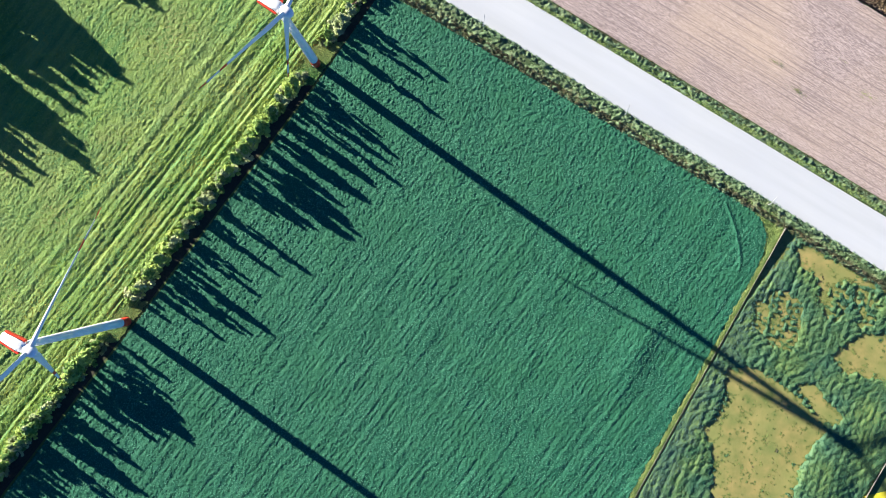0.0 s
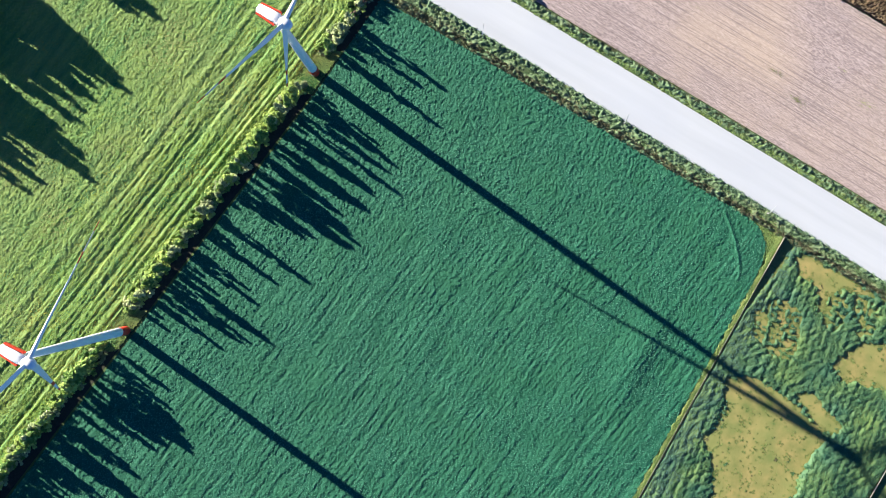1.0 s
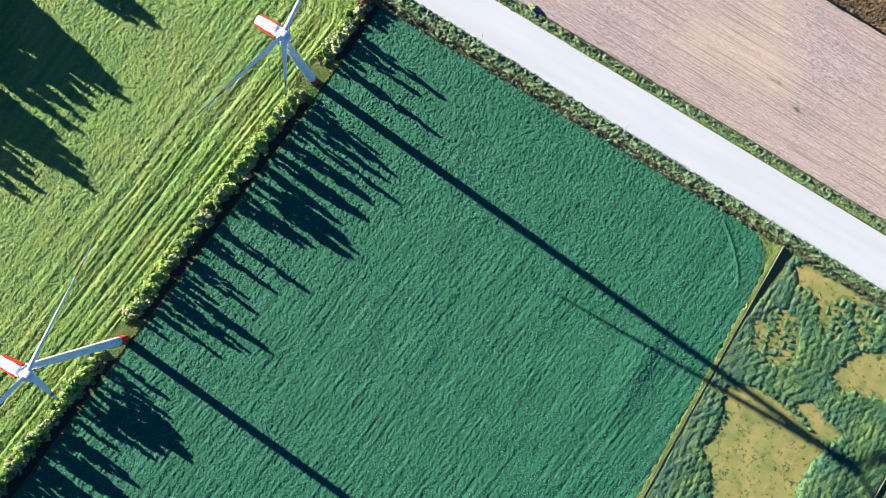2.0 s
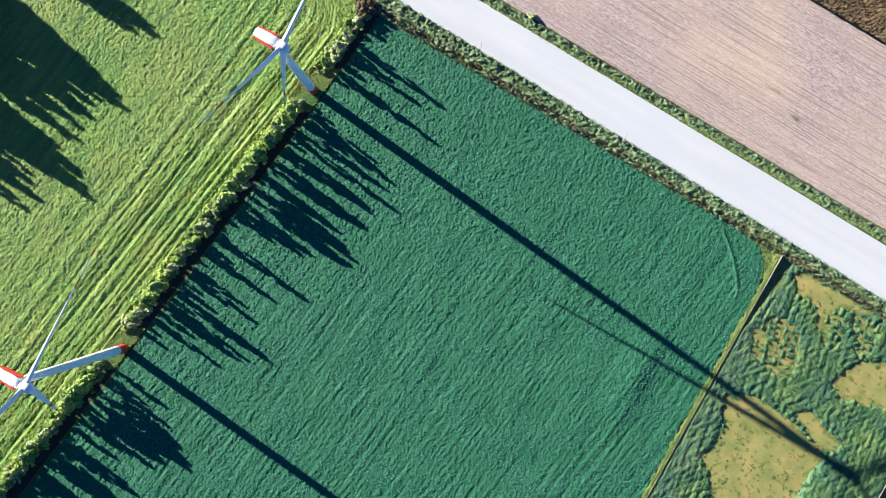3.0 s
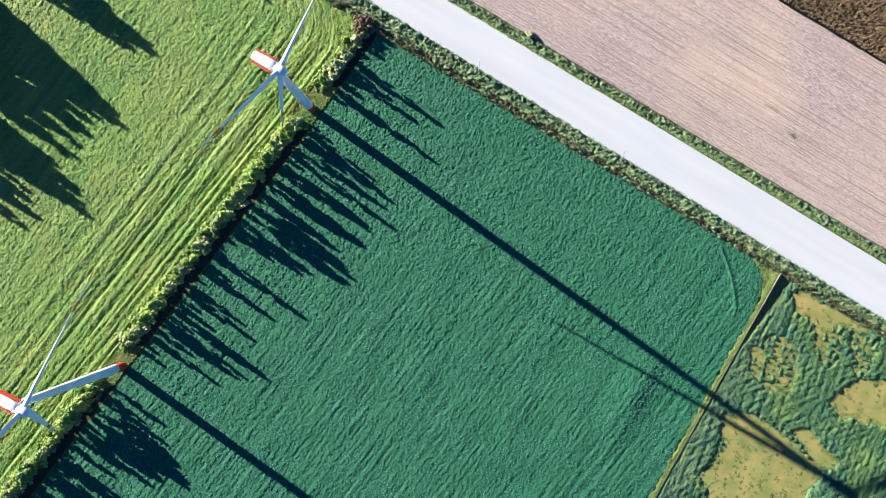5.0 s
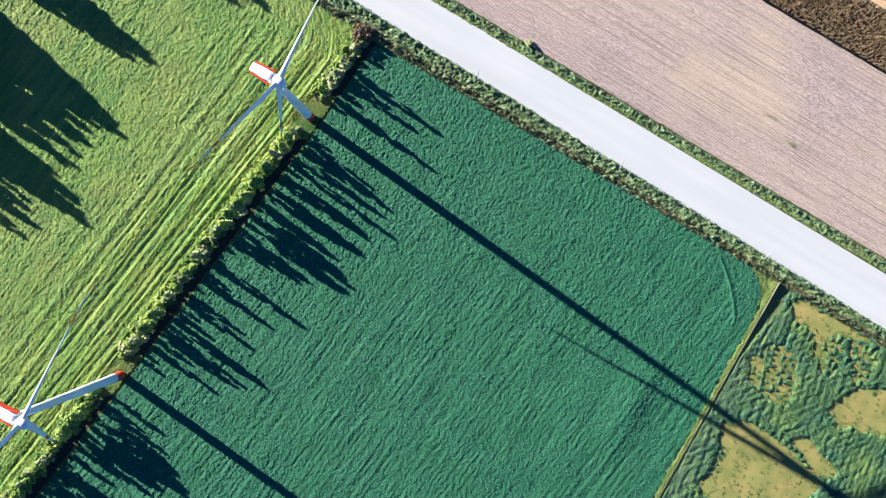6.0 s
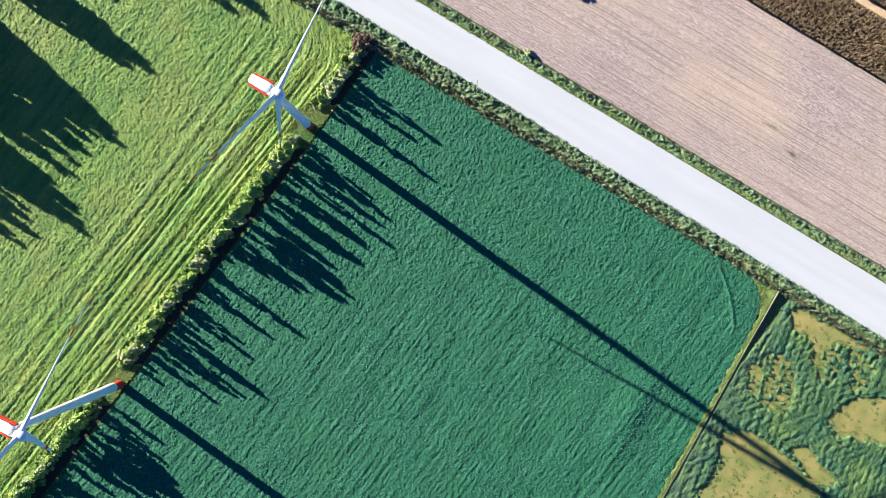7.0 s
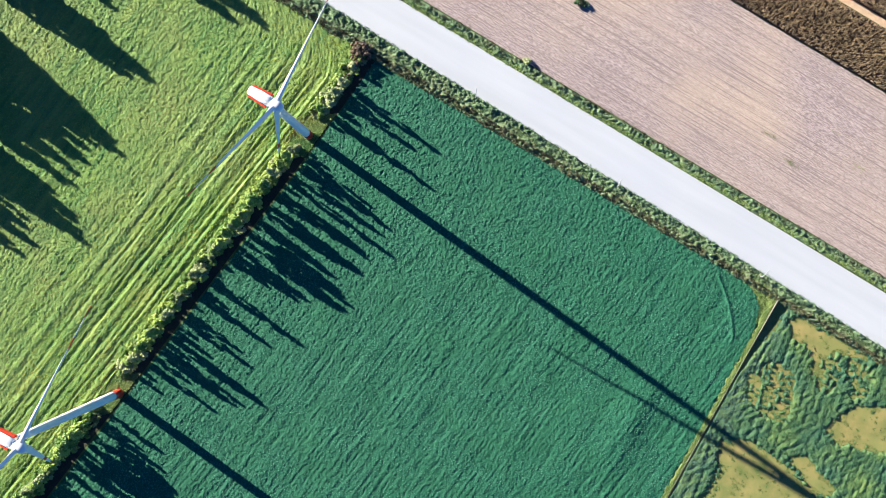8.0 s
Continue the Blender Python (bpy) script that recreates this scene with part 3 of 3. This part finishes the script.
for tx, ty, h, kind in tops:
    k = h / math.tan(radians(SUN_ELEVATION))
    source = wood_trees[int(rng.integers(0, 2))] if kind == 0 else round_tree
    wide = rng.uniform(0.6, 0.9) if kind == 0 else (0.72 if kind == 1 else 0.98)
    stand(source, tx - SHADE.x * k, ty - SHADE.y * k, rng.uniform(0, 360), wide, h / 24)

stand(shrubs[1], 32.4, 91.8, 20, 0.8, 0.6)
stand(bush, 65.9, 47.2, 90, 0.5, 0.4)
stand(bush, 50.9, 112.6, 40, 1.2, 1.1)
stand(bush, 53.2, 111.9, 170, 0.8, 0.8)

for source in (*slim_trees, *shrubs, broad_row, bush, rusty, round_tree, *wood_trees):
    drop_source(source)

# ------------------------------------------------------------ fence between crop and waste ground


def plank_fence(x0, y0, x1, y1, high0, high1, label, name="plank_fence"):
    root = tagged(empty(name, pose(x0, y0, 0)), label, "fence")
    a, b = Vector((x0, y0, 0)), Vector((x1, y1, 0))
    length = (b - a).length
    way = (b - a) / length
    turn = math.degrees(math.atan2(way.y, way.x))
    bays = int(length / 2.5)
    r = random.Random(4)
    for k in range(bays + 1):
        p = way * (length * k / bays)
        h = high0 + (high1 - high0) * min(1, k / bays * 6)
        bm = bmesh.new()
        box(bm, pose(p.x, p.y, (h + 0.15 - 0.5) / 2, r.uniform(-2, 2), r.uniform(-2, 2), turn), 0.14, 0.14, h + 0.65, 0.02)
        part("post", bm, M_PLANK, root)
        if k < bays:
            q = way * (length * (k + 0.5) / bays)
            rows = max(2, int(h / 0.28))
            for j in range(rows):
                bm = bmesh.new()
                box(bm, pose(q.x, q.y, 0.1 + (h - 0.1) * (j + 0.5) / rows, r.uniform(-1, 1), r.uniform(-0.6, 0.6), turn), length / bays - 0.16, 0.05, (h - 0.1) / rows - 0.006, 0.002)
                part("plank", bm, M_PLANK, root)
    return root


plank_fence(120.8, 7.2, 62.0, -98.2, 1.6, 0.75, "low weathered plank fence between crop and waste ground")
plank_fence(157.5, -74.0, 142.0, -101.0, 0.9, 0.9, "low weathered plank fence before the yellow field")

# ------------------------------------------------------------ lamps by the road


def bent_tube(bm, points, radii, sides=10):
    """A round tube through points, with a radius at each."""
    rings = []
    for k, (p, r) in enumerate(zip(points, radii)):
        way = points[min(k + 1, len(points) - 1)] - points[max(k - 1, 0)]
        turn = way.to_track_quat("Z", "Y").to_matrix()
        rings.append([bm.verts.new(p + turn @ Vector((r * math.cos(math.tau * i / sides), r * math.sin(math.tau * i / sides), 0))) for i in range(sides)])
    for a, b in zip(rings, rings[1:]):
        for i in range(sides):
            j = (i + 1) % sides
            bm.faces.new((a[i], a[j], b[j], b[i]))
    bm.faces.new(rings[0][::-1])
    bm.faces.new(rings[-1])


def street_lamp(x, y, m_turn):
    root = tagged(empty("street_lamp", pose(x, y, 0.1, 0, 0, m_turn)), "slender grey steel lamp post bending out over the road", "street lamp", "lamp posts along the road")
    bm = bmesh.new()
    lathe(bm, [(0.17, -0.3), (0.17, 0.6), (0.135, 0.8), (0.13, 2.6)], 12)
    part("pole", bm, M_STEEL, root, "", True)
    bm = bmesh.new()
    heights = [2.55 + 6.0 * k / 9 for k in range(10)]
    bent_tube(bm, [Vector((0, 2.1 * (k / 9) ** 1.1, z)) for k, z in enumerate(heights)], [0.13 - 0.006 * k for k in range(10)])
    part("arm", bm, M_STEEL, root, "", True)
    bm = bmesh.new()
    box(bm, pose(0, 2.3, 8.62, 12), 0.2, 0.6, 0.12, 0.04)
    part("lamp_head", bm, M_STEEL, root, "grey flat lamp head")
    return root


for lx, ly in ((14.2, 78.8), (64.3, 47.6), (115.0, 15.8)):
    street_lamp(lx, ly, -4.0)

# ------------------------------------------------------------ crops and wild growth


def grow(name, label, category, mesh):
    return tagged(new(name, mesh), label, category, kind="stuff")


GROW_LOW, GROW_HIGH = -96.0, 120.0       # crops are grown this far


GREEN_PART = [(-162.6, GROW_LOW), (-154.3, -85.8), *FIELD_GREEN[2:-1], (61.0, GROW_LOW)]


def green_relief(x, y, a, b):
    """Low humps of leaves and uneven drill rows; a trodden line near the corner stands up a little."""
    rows = np.sin(math.tau * b / 2.6 + 6 * lumps(b * 0.3, a * 0.03, 8.0, 5)) * lumps(x, y, 36.0, 15)
    track = np.clip((16.5 - y) / 22.0, 0, 1)
    ridge = np.exp(-((x - (99.8 + 5.2 * track + 1.2 * np.sin(track * math.pi))) / 0.5) ** 2) * ((y < 16.5) & (y > -6))
    south = 1 / (1 + np.exp((y - 8) / 12))
    east = x * 0.90 - y * 0.44 - 78.5
    swell = 0.9 * np.exp(-(east / np.where(east < 0, 11.0, 3.5)) ** 2 - ((y + 38) / 15) ** 2)
    drilled = 0.35 + 0.65 * south + 0.5 * (lumps(x, y, 42.0, 16) - 0.5)
    grain = (0.52 - 0.13 * south) * (grit(b, a * 0.75, 0.42, 4) - 0.5) + (0.18 - 0.05 * south) * (grit(b, a * 0.6, 0.95, 6) - 0.5)
    streaks = drilled * (0.24 * (grit(b, a * 0.11, 0.7, 8) - 0.5) + 0.16 * (lumps(b, a * 0.06, 3.0, 14) - 0.5))
    return 0.36 + grain + streaks + 0.02 * rows * south + 0.40 * ridge + swell + 0.26 * (lumps(x, y, 26.0, 3) - 0.5)


grow("green_canopy", "closed cover of bluish green crop leaves", "crop", canopy("green_canopy", GREEN_PART, 0.30, ROW_TURN, green_relief, M_TEAL_COVER, 0.07))
x, y, b, a = scatter(GREEN_PART, 0.62, 0.60, ROW_TURN, 11, 0.5)
size = 0.7 + 0.6 * np.random.default_rng(1).uniform(0, 1, len(x))
grow("green_crop", "dense bluish green leafy crop plants in rows", "crop", leaves_mesh("green_crop", x, y, green_relief(x, y, a, b) - 0.02, M_TEAL_LEAF, 2, 0.44, 0.33, 0.11, size, 12))

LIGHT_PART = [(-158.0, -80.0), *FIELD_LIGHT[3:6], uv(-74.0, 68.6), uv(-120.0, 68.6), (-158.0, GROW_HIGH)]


def light_relief(x, y, a, b):
    """Drilled ridges, strong beside the tree line and faint further out, bending away before the road."""
    bent = b - 0.04 * np.clip(y * VY + x * VX - 52.0, 0, 20) ** 2
    wide = np.clip((y * VY + x * VX - 48.0) / 12.0, 0, 1)
    near = (1 - 0.7 * wide) * np.clip(1 - ((x * -0.797 + y * 0.604) - 80.0) / 44.0, 0.05, 1.0)
    bands = 0.55 * (lumps(bent, a * 0.012, 2.6, 7) - 0.5) + 0.75 * (lumps(bent, a * 0.010, 5.2, 31) - 0.5)
    fine = 0.46 * (grit(bent, a * 0.75, 0.45, 9) - 0.5) + (0.09 + 0.15 * near) * (lumps(bent, a * 0.07, 1.3, 32) - 0.5) + 0.27 * (grit(bent, a * 0.5, 1.1, 33) - 0.5)
    return 0.45 + bands * near + fine


grow("light_canopy", "closed cover of yellow-green crop leaves", "crop", canopy("light_canopy", LIGHT_PART, 0.32, ROW_TURN, light_relief, M_LIME_COVER, 0.08))
x, y, b, a = scatter(LIGHT_PART, 0.60, 0.58, ROW_TURN, 13, 0.5)
size = 0.7 + 0.6 * np.random.default_rng(2).uniform(0, 1, len(x))
z = light_relief(x, y, a, b) - 0.02
ripe = np.random.default_rng(6).uniform(0, 1, len(x)) < np.clip(1.05 - (x * -0.797 + y * 0.604 - 80.0) / 36.0 + 0.9 * (lumps(b, a * 0.08, 9.0, 34) - 0.5), 0.08, 0.95)
for name, label, keep, mat, seed in (("light_crop", "yellow-green crop plants in drilled bands beside the tree line", ripe, M_RIPE_LEAF, 14), ("pale_crop", "pale green crop plants in the open field", ~ripe, M_LIME_LEAF, 15)):
    grow(name, label, "crop", leaves_mesh(name, x[keep], y[keep], z[keep], mat, 3, 0.42, 0.32, 0.12, size[keep], seed))

# grass in the gaps of the tree line where the turbines stand
rng = np.random.default_rng(10)
for low, high in ((58.0, 73.0), (-33.0, -18.5)):
    gap = [(along_row(low) - 9.5, low), (along_row(low) + 2.6, low), (along_row(high) + 2.6, high), (along_row(high) - 9.5, high)]
    x, y, b, a = scatter(gap, 0.27, 0.27, ROW_TURN, 63, 0.8)
    grow("turbine_grass", "short bright green grass round the foot of a turbine", "grass", leaves_mesh("turbine_grass", x, y, np.full_like(x, 0.04), M_LIME_LEAF, 5, 0.40, 0.26, 0.28, rng.uniform(0.5, 1.3, len(x)), 10))

# near verge: leafy strip by the road, pale dry middle, brown bank, dark rough edge by the field
def edge_shift(u):
    """How far the near verge swings towards the field along the road."""
    return -0.0125 * u


def verge_height(u, v):
    """Rough low growth in clumps, thinning at the verges' rims."""
    near = v < 80
    lo, hi = np.where(near, 67.9, 90.5), np.where(near, 75.5 + edge_shift(u), 94.9)
    rim = np.clip(np.minimum(v - lo, hi - v) / 0.7, 0, 1)
    tall = np.where(near, 0.95 + 0.3 * np.cos((v - 74.6) * 1.1), 0.75 + 0.35 * np.cos((v - 93.2) * 1.6))
    return 0.10 + rim * tall * (0.22 + 1.5 * (grit(u * 0.8, v, 0.65, 71) - 0.5) + 1.2 * (grit(u * 0.6, v, 1.4, 72) - 0.5))


def verge_relief(x, y, a, b):
    return verge_height(x * UX + y * UY, x * VX + y * VY)


for name, lab, corners in (
        ("verge_cover", "low rough green and brown growth on the near verge", [uv(-120, 67.9), uv(142, 67.9), uv(142, 75.4 + edge_shift(142)), uv(-120, 75.4 + edge_shift(-120))]),
        ("far_verge_cover", "low rough green growth on the far verge", [uv(-70, 90.6), uv(138, 90.6), uv(138, 94.8), uv(-70, 94.8)])):
    grow(name, lab, "weeds", canopy(name, corners, 0.30, ROAD_TURN, verge_relief, M_VERGE_COVER, 0.08))

rng = np.random.default_rng(15)
for name, lo, hi, per, mat, lab, ln, rise, gap, clump in (
        ("verge_weeds", 73.4, 75.6, 13.0, M_VERGE_LEAF, "leafy green weeds in tall clumps along the road's edge", 0.25, 0.22, 0.34, 2.6),
        ("verge_grass", 70.9, 73.6, 9.0, M_SEDGE, "yellow-green grass in the middle of the verge", 0.25, 0.16, 0.40, 6.0),
        ("dry_verge_grass", 69.6, 72.2, 3.5, M_DRY_LEAF, "dry yellow-brown grass on the verge", 0.28, 0.14, 0.52, 7.0),
        ("verge_bank_weeds", 67.9, 70.8, 11.0, M_BANK_LEAF, "dark brownish weeds on the bank beside the field", 0.28, 0.34, 0.36, 3.2),
        ("verge_edge_weeds", 67.7, 69.2, 8.0, M_VERGE_LEAF, "scattered dark green weeds at the crop's edge", 0.26, 0.30, 0.52, 2.4),
        ("far_verge_grass", 90.6, 92.5, 14.0, M_MARGIN, "bright yellow-green grass along the road's far edge", 0.26, 0.16, 0.25, 5.0),
        ("far_verge_clumps", 92.3, 94.2, 9.0, M_VERGE_LEAF, "dark green weeds in clumps on the far verge", 0.26, 0.24, 0.48, 4.5),
        ("far_verge_weeds", 93.2, 95.1, 6.0, M_BANK_LEAF, "brownish olive weeds between the road and the stubble", 0.28, 0.25, 0.50, 4.0)):
    m = int(per * (hi - lo) * 262)
    u, v = rng.uniform(-118, 144, m), rng.uniform(lo, hi, m)
    keep = lumps(u * 0.7, v * 1.3, clump, int(lo * 10)) > gap
    u, v = u[keep], v[keep]
    if hi < 80:
        v = v + edge_shift(u) * np.clip((v - 68.0) / 6.0, 0, 1)
    px, py = u * UX + v * VX, u * UY + v * VY
    tall = rng.uniform(0.5, 1.5, len(px))
    grow(name, lab, "weeds", leaves_mesh(name, px, py, np.maximum(verge_height(u, v), 0.1) - 0.03, mat, 4, ln, ln * 0.5, rise, tall, int(lo)))

# grass margin on the crop's side of the fence
m = 8000
f, side = rng.uniform(0, 1, m), rng.uniform(0, 1, m)
side = 0.15 + (0.7 + 1.2 * lumps(f * 110, f * 37, 4.0, 16)) * side
px, py = 120.8 - 58.8 * f - 0.873 * side, 7.2 - 105.4 * f + 0.487 * side
grow("margin_grass", "yellowish grass margin along the plank fence", "grass", leaves_mesh("margin_grass", px, py, np.full_like(px, 0.05), M_MARGIN, 5, 0.34, 0.18, 0.34, rng.uniform(0.6, 1.3, m), 17))

CORNER = [(120.4, 7.4), (117.4, 12.4), (108.0, 17.6), (106.6, 16.2), (113.4, 9.5), (114.2, 5.0), (113.0, -1.0), (115.8, -1.0)]
x, y, b, a = scatter(CORNER, 0.30, 0.30, 10, 61, 0.8)
grow("corner_grass", "yellowish grass in the crop's rounded corner", "grass", leaves_mesh("corner_grass", x, y, np.full_like(x, 0.05), M_MARGIN, 5, 0.32, 0.18, 0.26, rng.uniform(0.4, 1.3, len(x)), 62))

# scrub on the waste ground, with bare patches between: (how bare, outline)
BARE = (
    (1.0, [(101.0, -41.2), (110.4, -42.6), (120.4, -48.2), (131.4, -58.2), (137.0, -64.2), (131.4, -69.2), (127.0, -76.2), (123.4, -86.6), (121.0, -102.0), (94.0, -102.0), (95.8, -80.2), (95.0, -70.2), (92.0, -64.2), (95.8, -60.2), (100.0, -55.2), (99.8, -48.2)]),
    (0.9, [(125.0, -48.2), (131.4, -47.8), (135.8, -53.2), (141.4, -59.2), (137.4, -63.2), (131.4, -59.2)]),
    (1.0, [(138.4, -38.2), (143.4, -32.2), (151.4, -29.8), (159.4, -30.2), (172.0, -34.0), (172.0, -46.2), (157.0, -46.6), (149.4, -44.6), (141.4, -43.2)]),
    (1.0, [(125.0, 0.2), (129.8, 1.2), (143.4, -6.8), (156.4, -15.0), (149.4, -13.2), (142.4, -10.8), (137.4, -13.2), (135.8, -19.2), (133.4, -18.2), (132.4, -10.2), (126.4, -5.8)]),
    (0.34, [(133.4, -10.2), (141.4, -11.2), (143.4, -19.2), (139.4, -26.2), (135.4, -22.2)]),
    (0.32, [(110.4, -19.2), (114.4, -15.0), (120.4, -15.0), (126.4, -18.2), (126.4, -30.8), (122.4, -36.6), (115.4, -33.2), (110.4, -27.2)]),
    (0.28, [(146.0, -14.0), (154.0, -17.0), (153.0, -27.0), (147.0, -27.0)]))


def depth_in(x, y, corners):
    """Metres from an outline, above nought inside it."""
    near = np.full_like(x, 1e9)
    for (ax, ay), (bx, by) in zip(corners, corners[1:] + corners[:1]):
        ex, ey = bx - ax, by - ay
        f = np.clip(((x - ax) * ex + (y - ay) * ey) / (ex * ex + ey * ey), 0, 1)
        near = np.minimum(near, np.hypot(x - ax - f * ex, y - ay - f * ey))
    return np.where(inside(x, y, corners), near, -near)


def openness(x, y):
    """How far a place lies in one of the bare patches; below 0.56 scrub grows."""
    bare = np.full_like(x, -0.4)
    for much, corners in BARE:
        bare = np.maximum(bare, 0.56 + np.clip(depth_in(x, y, corners) / 4.0, -1.0, 0.55 * much - 0.15))
    strip = (x - 120.8) * 0.873 - (y - 7.2) * 0.487
    bare = np.maximum(bare, 1.3 - strip / np.clip(6.2 + y * 0.28, 0.9, 8.0))
    return bare + 0.34 * (lumps(x, y, 9.0, 19) - 0.5) + 0.5 * (lumps(x, y, 3.0, 23) - 0.5)


def scrub_relief(x, y, a, b):
    """Rounded bushes in rough rows that sink into the ground where it lies bare; one tall thicket."""
    grown = np.clip((0.56 - openness(x, y)) / 0.30, -1, 1)
    clumps = 0.44 * (lumps(a * 0.7, b, 2.4, 20) - 0.5) + 0.26 * (lumps(a * 0.8, b, 1.4, 21) - 0.5) + 0.25
    thicket = 1.9 * np.clip(1.25 - np.hypot((x - 134.6) / 9.5, (y + 80.0) / 12.0), 0, 0.8)
    furrow = 0.0
    for fx, fy, tx, ty in ((128.4, 0.6, 122.6, -15.0), (119.4, -5.6, 114.0, -14.6)):
        dx, dy = tx - fx, ty - fy
        f = np.clip(((x - fx) * dx + (y - fy) * dy) / (dx * dx + dy * dy), 0, 1)
        furrow = furrow + np.exp(-(np.hypot(x - fx - f * dx, y - fy - f * dy) / 0.55) ** 2)
    return -0.05 + 0.34 * grown + (clumps + thicket) * np.clip(0.3 + grown, 0, 1) - 0.5 * furrow


grow("scrub_cover", "dark green low scrub in rounded clumps", "scrub", canopy("scrub_cover", SCRUB, 0.36, 60, scrub_relief, M_SCRUB_COVER, 0.10))
x, y, b, a = scatter(SCRUB, 0.50, 0.50, 60, 18, 0.6)
z = scrub_relief(x, y, a, b)
keep = z > 0.0
x, y, z = x[keep], y[keep], z[keep]
size = 0.6 + 0.8 * rng.uniform(0, 1, len(x))
sage = (x - 120.8) * 0.873 - (y - 7.2) * 0.487 + 9.0 * (lumps(x, y, 7.0, 35) - 0.5) + rng.uniform(-1.5, 1.5, len(x)) < np.clip(5.5 - y * 0.05, 0, 9)
for name, label, keep, mat, seed in (("scrub", "dark green leafy scrub on the waste ground", ~sage, M_SCRUB_LEAF, 22), ("sage_scrub", "greyish blue-green scrub behind the plank fence", sage, M_SAGE_LEAF, 32)):
    grow(name, label, "scrub", leaves_mesh(name, x[keep], y[keep], z[keep] - 0.03, mat, 5, 0.33, 0.20, 0.15, size[keep], seed))
# thin low growth between scrub and bare ground
x, y, b, a = scatter(SCRUB, 0.55, 0.55, 40, 27, 0.7)
bare = openness(x, y)
keep = (bare > 0.3) & (rng.uniform(0, 1, len(x)) < np.clip(1.2 - (bare - 0.52) / 0.34, 0.015, 1.0) * lumps(x, y, 5.0, 30) * 2.6)
x, y = x[keep], y[keep]
grow("low_weeds", "thin olive weeds creeping over sandy ground", "weeds", leaves_mesh("low_weeds", x, y, np.full_like(x, 0.03), M_CREEPER, 5, 0.42, 0.24, 0.07, rng.uniform(0.5, 1.4, len(x)), 30))
# a few dry tufts on the bare patches
x, y, b, a = scatter(SCRUB, 2.2, 2.2, 25, 28, 0.9)
keep = (openness(x, y) > 0.66) & (rng.uniform(0, 1, len(x)) < 0.07 * lumps(x, y, 12.0, 33))
x, y = x[keep], y[keep]
grow("dry_tufts", "small dry brown tufts on sandy ground", "grass", leaves_mesh("dry_tufts", x, y, np.full_like(x, 0.02), M_BANK_LEAF, 8, 0.42, 0.20, 0.10, rng.uniform(0.4, 1.8, len(x)), 29))

# withered corn
for name, lo, hi, seed in (("corn", 151.6, 170.2, 24), ("far_corn", 173.8, 188.0, 25)):
    u, v = np.meshgrid(np.arange(-10, 110, 0.35), np.arange(lo, hi, 0.75))
    u, v = u.ravel() + rng.uniform(-0.1, 0.1, u.size), v.ravel() + rng.uniform(-0.08, 0.08, u.size)
    keep = lumps(u * 0.8, v, 1.4, seed + 20) > 0.34
    u, v = u[keep], v[keep]
    px, py = u * UX + v * VX, u * UY + v * VY
    grow(name, "tall withered brown corn plants in rows", "corn", leaves_mesh(name, px, py, np.full_like(px, 0.05), M_CORN_LEAF, 5, 0.40, 0.13, 2.0, rng.uniform(0.7, 1.1, len(px)), seed, 0.2))

# tilled soil and straw left on the harvested field
STUBBLE_PART = [uv(-72, 95.05), uv(135, 95.05), uv(135, 150.9), uv(-72, 150.9)]


def stubble_relief(x, y, a, b):
    """Drill rows of uneven depth with clods between."""
    rows = np.sin(math.tau * b / 1.55 + 2.5 * lumps(b * 0.3, a * 0.02, 8.0, 51))
    wheel = lumps(b, a * 0.004, 6.0, 52) - 0.5
    return 0.16 + 0.075 * rows * (0.2 + lumps(a * 0.06, b, 7.0, 53)) + 0.06 * (lumps(a * 0.4, b, 0.9, 54) - 0.5) + 0.30 * wheel


grow("stubble_soil", "pinkish soil in fine drilled rows", "soil", canopy("stubble_soil", STUBBLE_PART, 0.38, ROAD_TURN, stubble_relief, M_STUBBLE, 0.018))
u, v = np.meshgrid(np.arange(-72, 135, 0.5), np.arange(96.0, 150.6, 0.775))
u, v = u.ravel() + rng.uniform(-0.4, 0.4, u.size), v.ravel() + rng.uniform(-0.16, 0.16, u.size)
px, py = u * UX + v * VX, u * UY + v * VY
grow("stubble", "short pale straw stubble in rows", "stubble", leaves_mesh("stubble", px, py, np.full_like(px, 0.13), M_STRAW, 1, 0.34, 0.11, 0.05, rng.uniform(0.4, 1.3, len(px)), 26))

# brown weeds that came up in the stubble
for wx, wy, spread, m in ((125.8, 56.0, 1.7, 60), (150.0, 54.0, 1.6, 55), (118.0, 66.0, 1.2, 25), (141.0, 66.0, 1.3, 25), (92.0, 88.0, 1.2, 20)):
    u, v = rng.normal(0, spread, m), rng.normal(0, spread * 0.45, m)
    px, py = wx + u * UX + v * VX, wy + u * UY + v * VY
    grow("stubble_weeds", "patch of brown weeds in the stubble", "weeds", leaves_mesh("stubble_weeds", px, py, np.full_like(px, 0.17), M_DRY_LEAF, 5, 0.36, 0.20, 0.08, rng.uniform(0.4, 1.0, m), m))
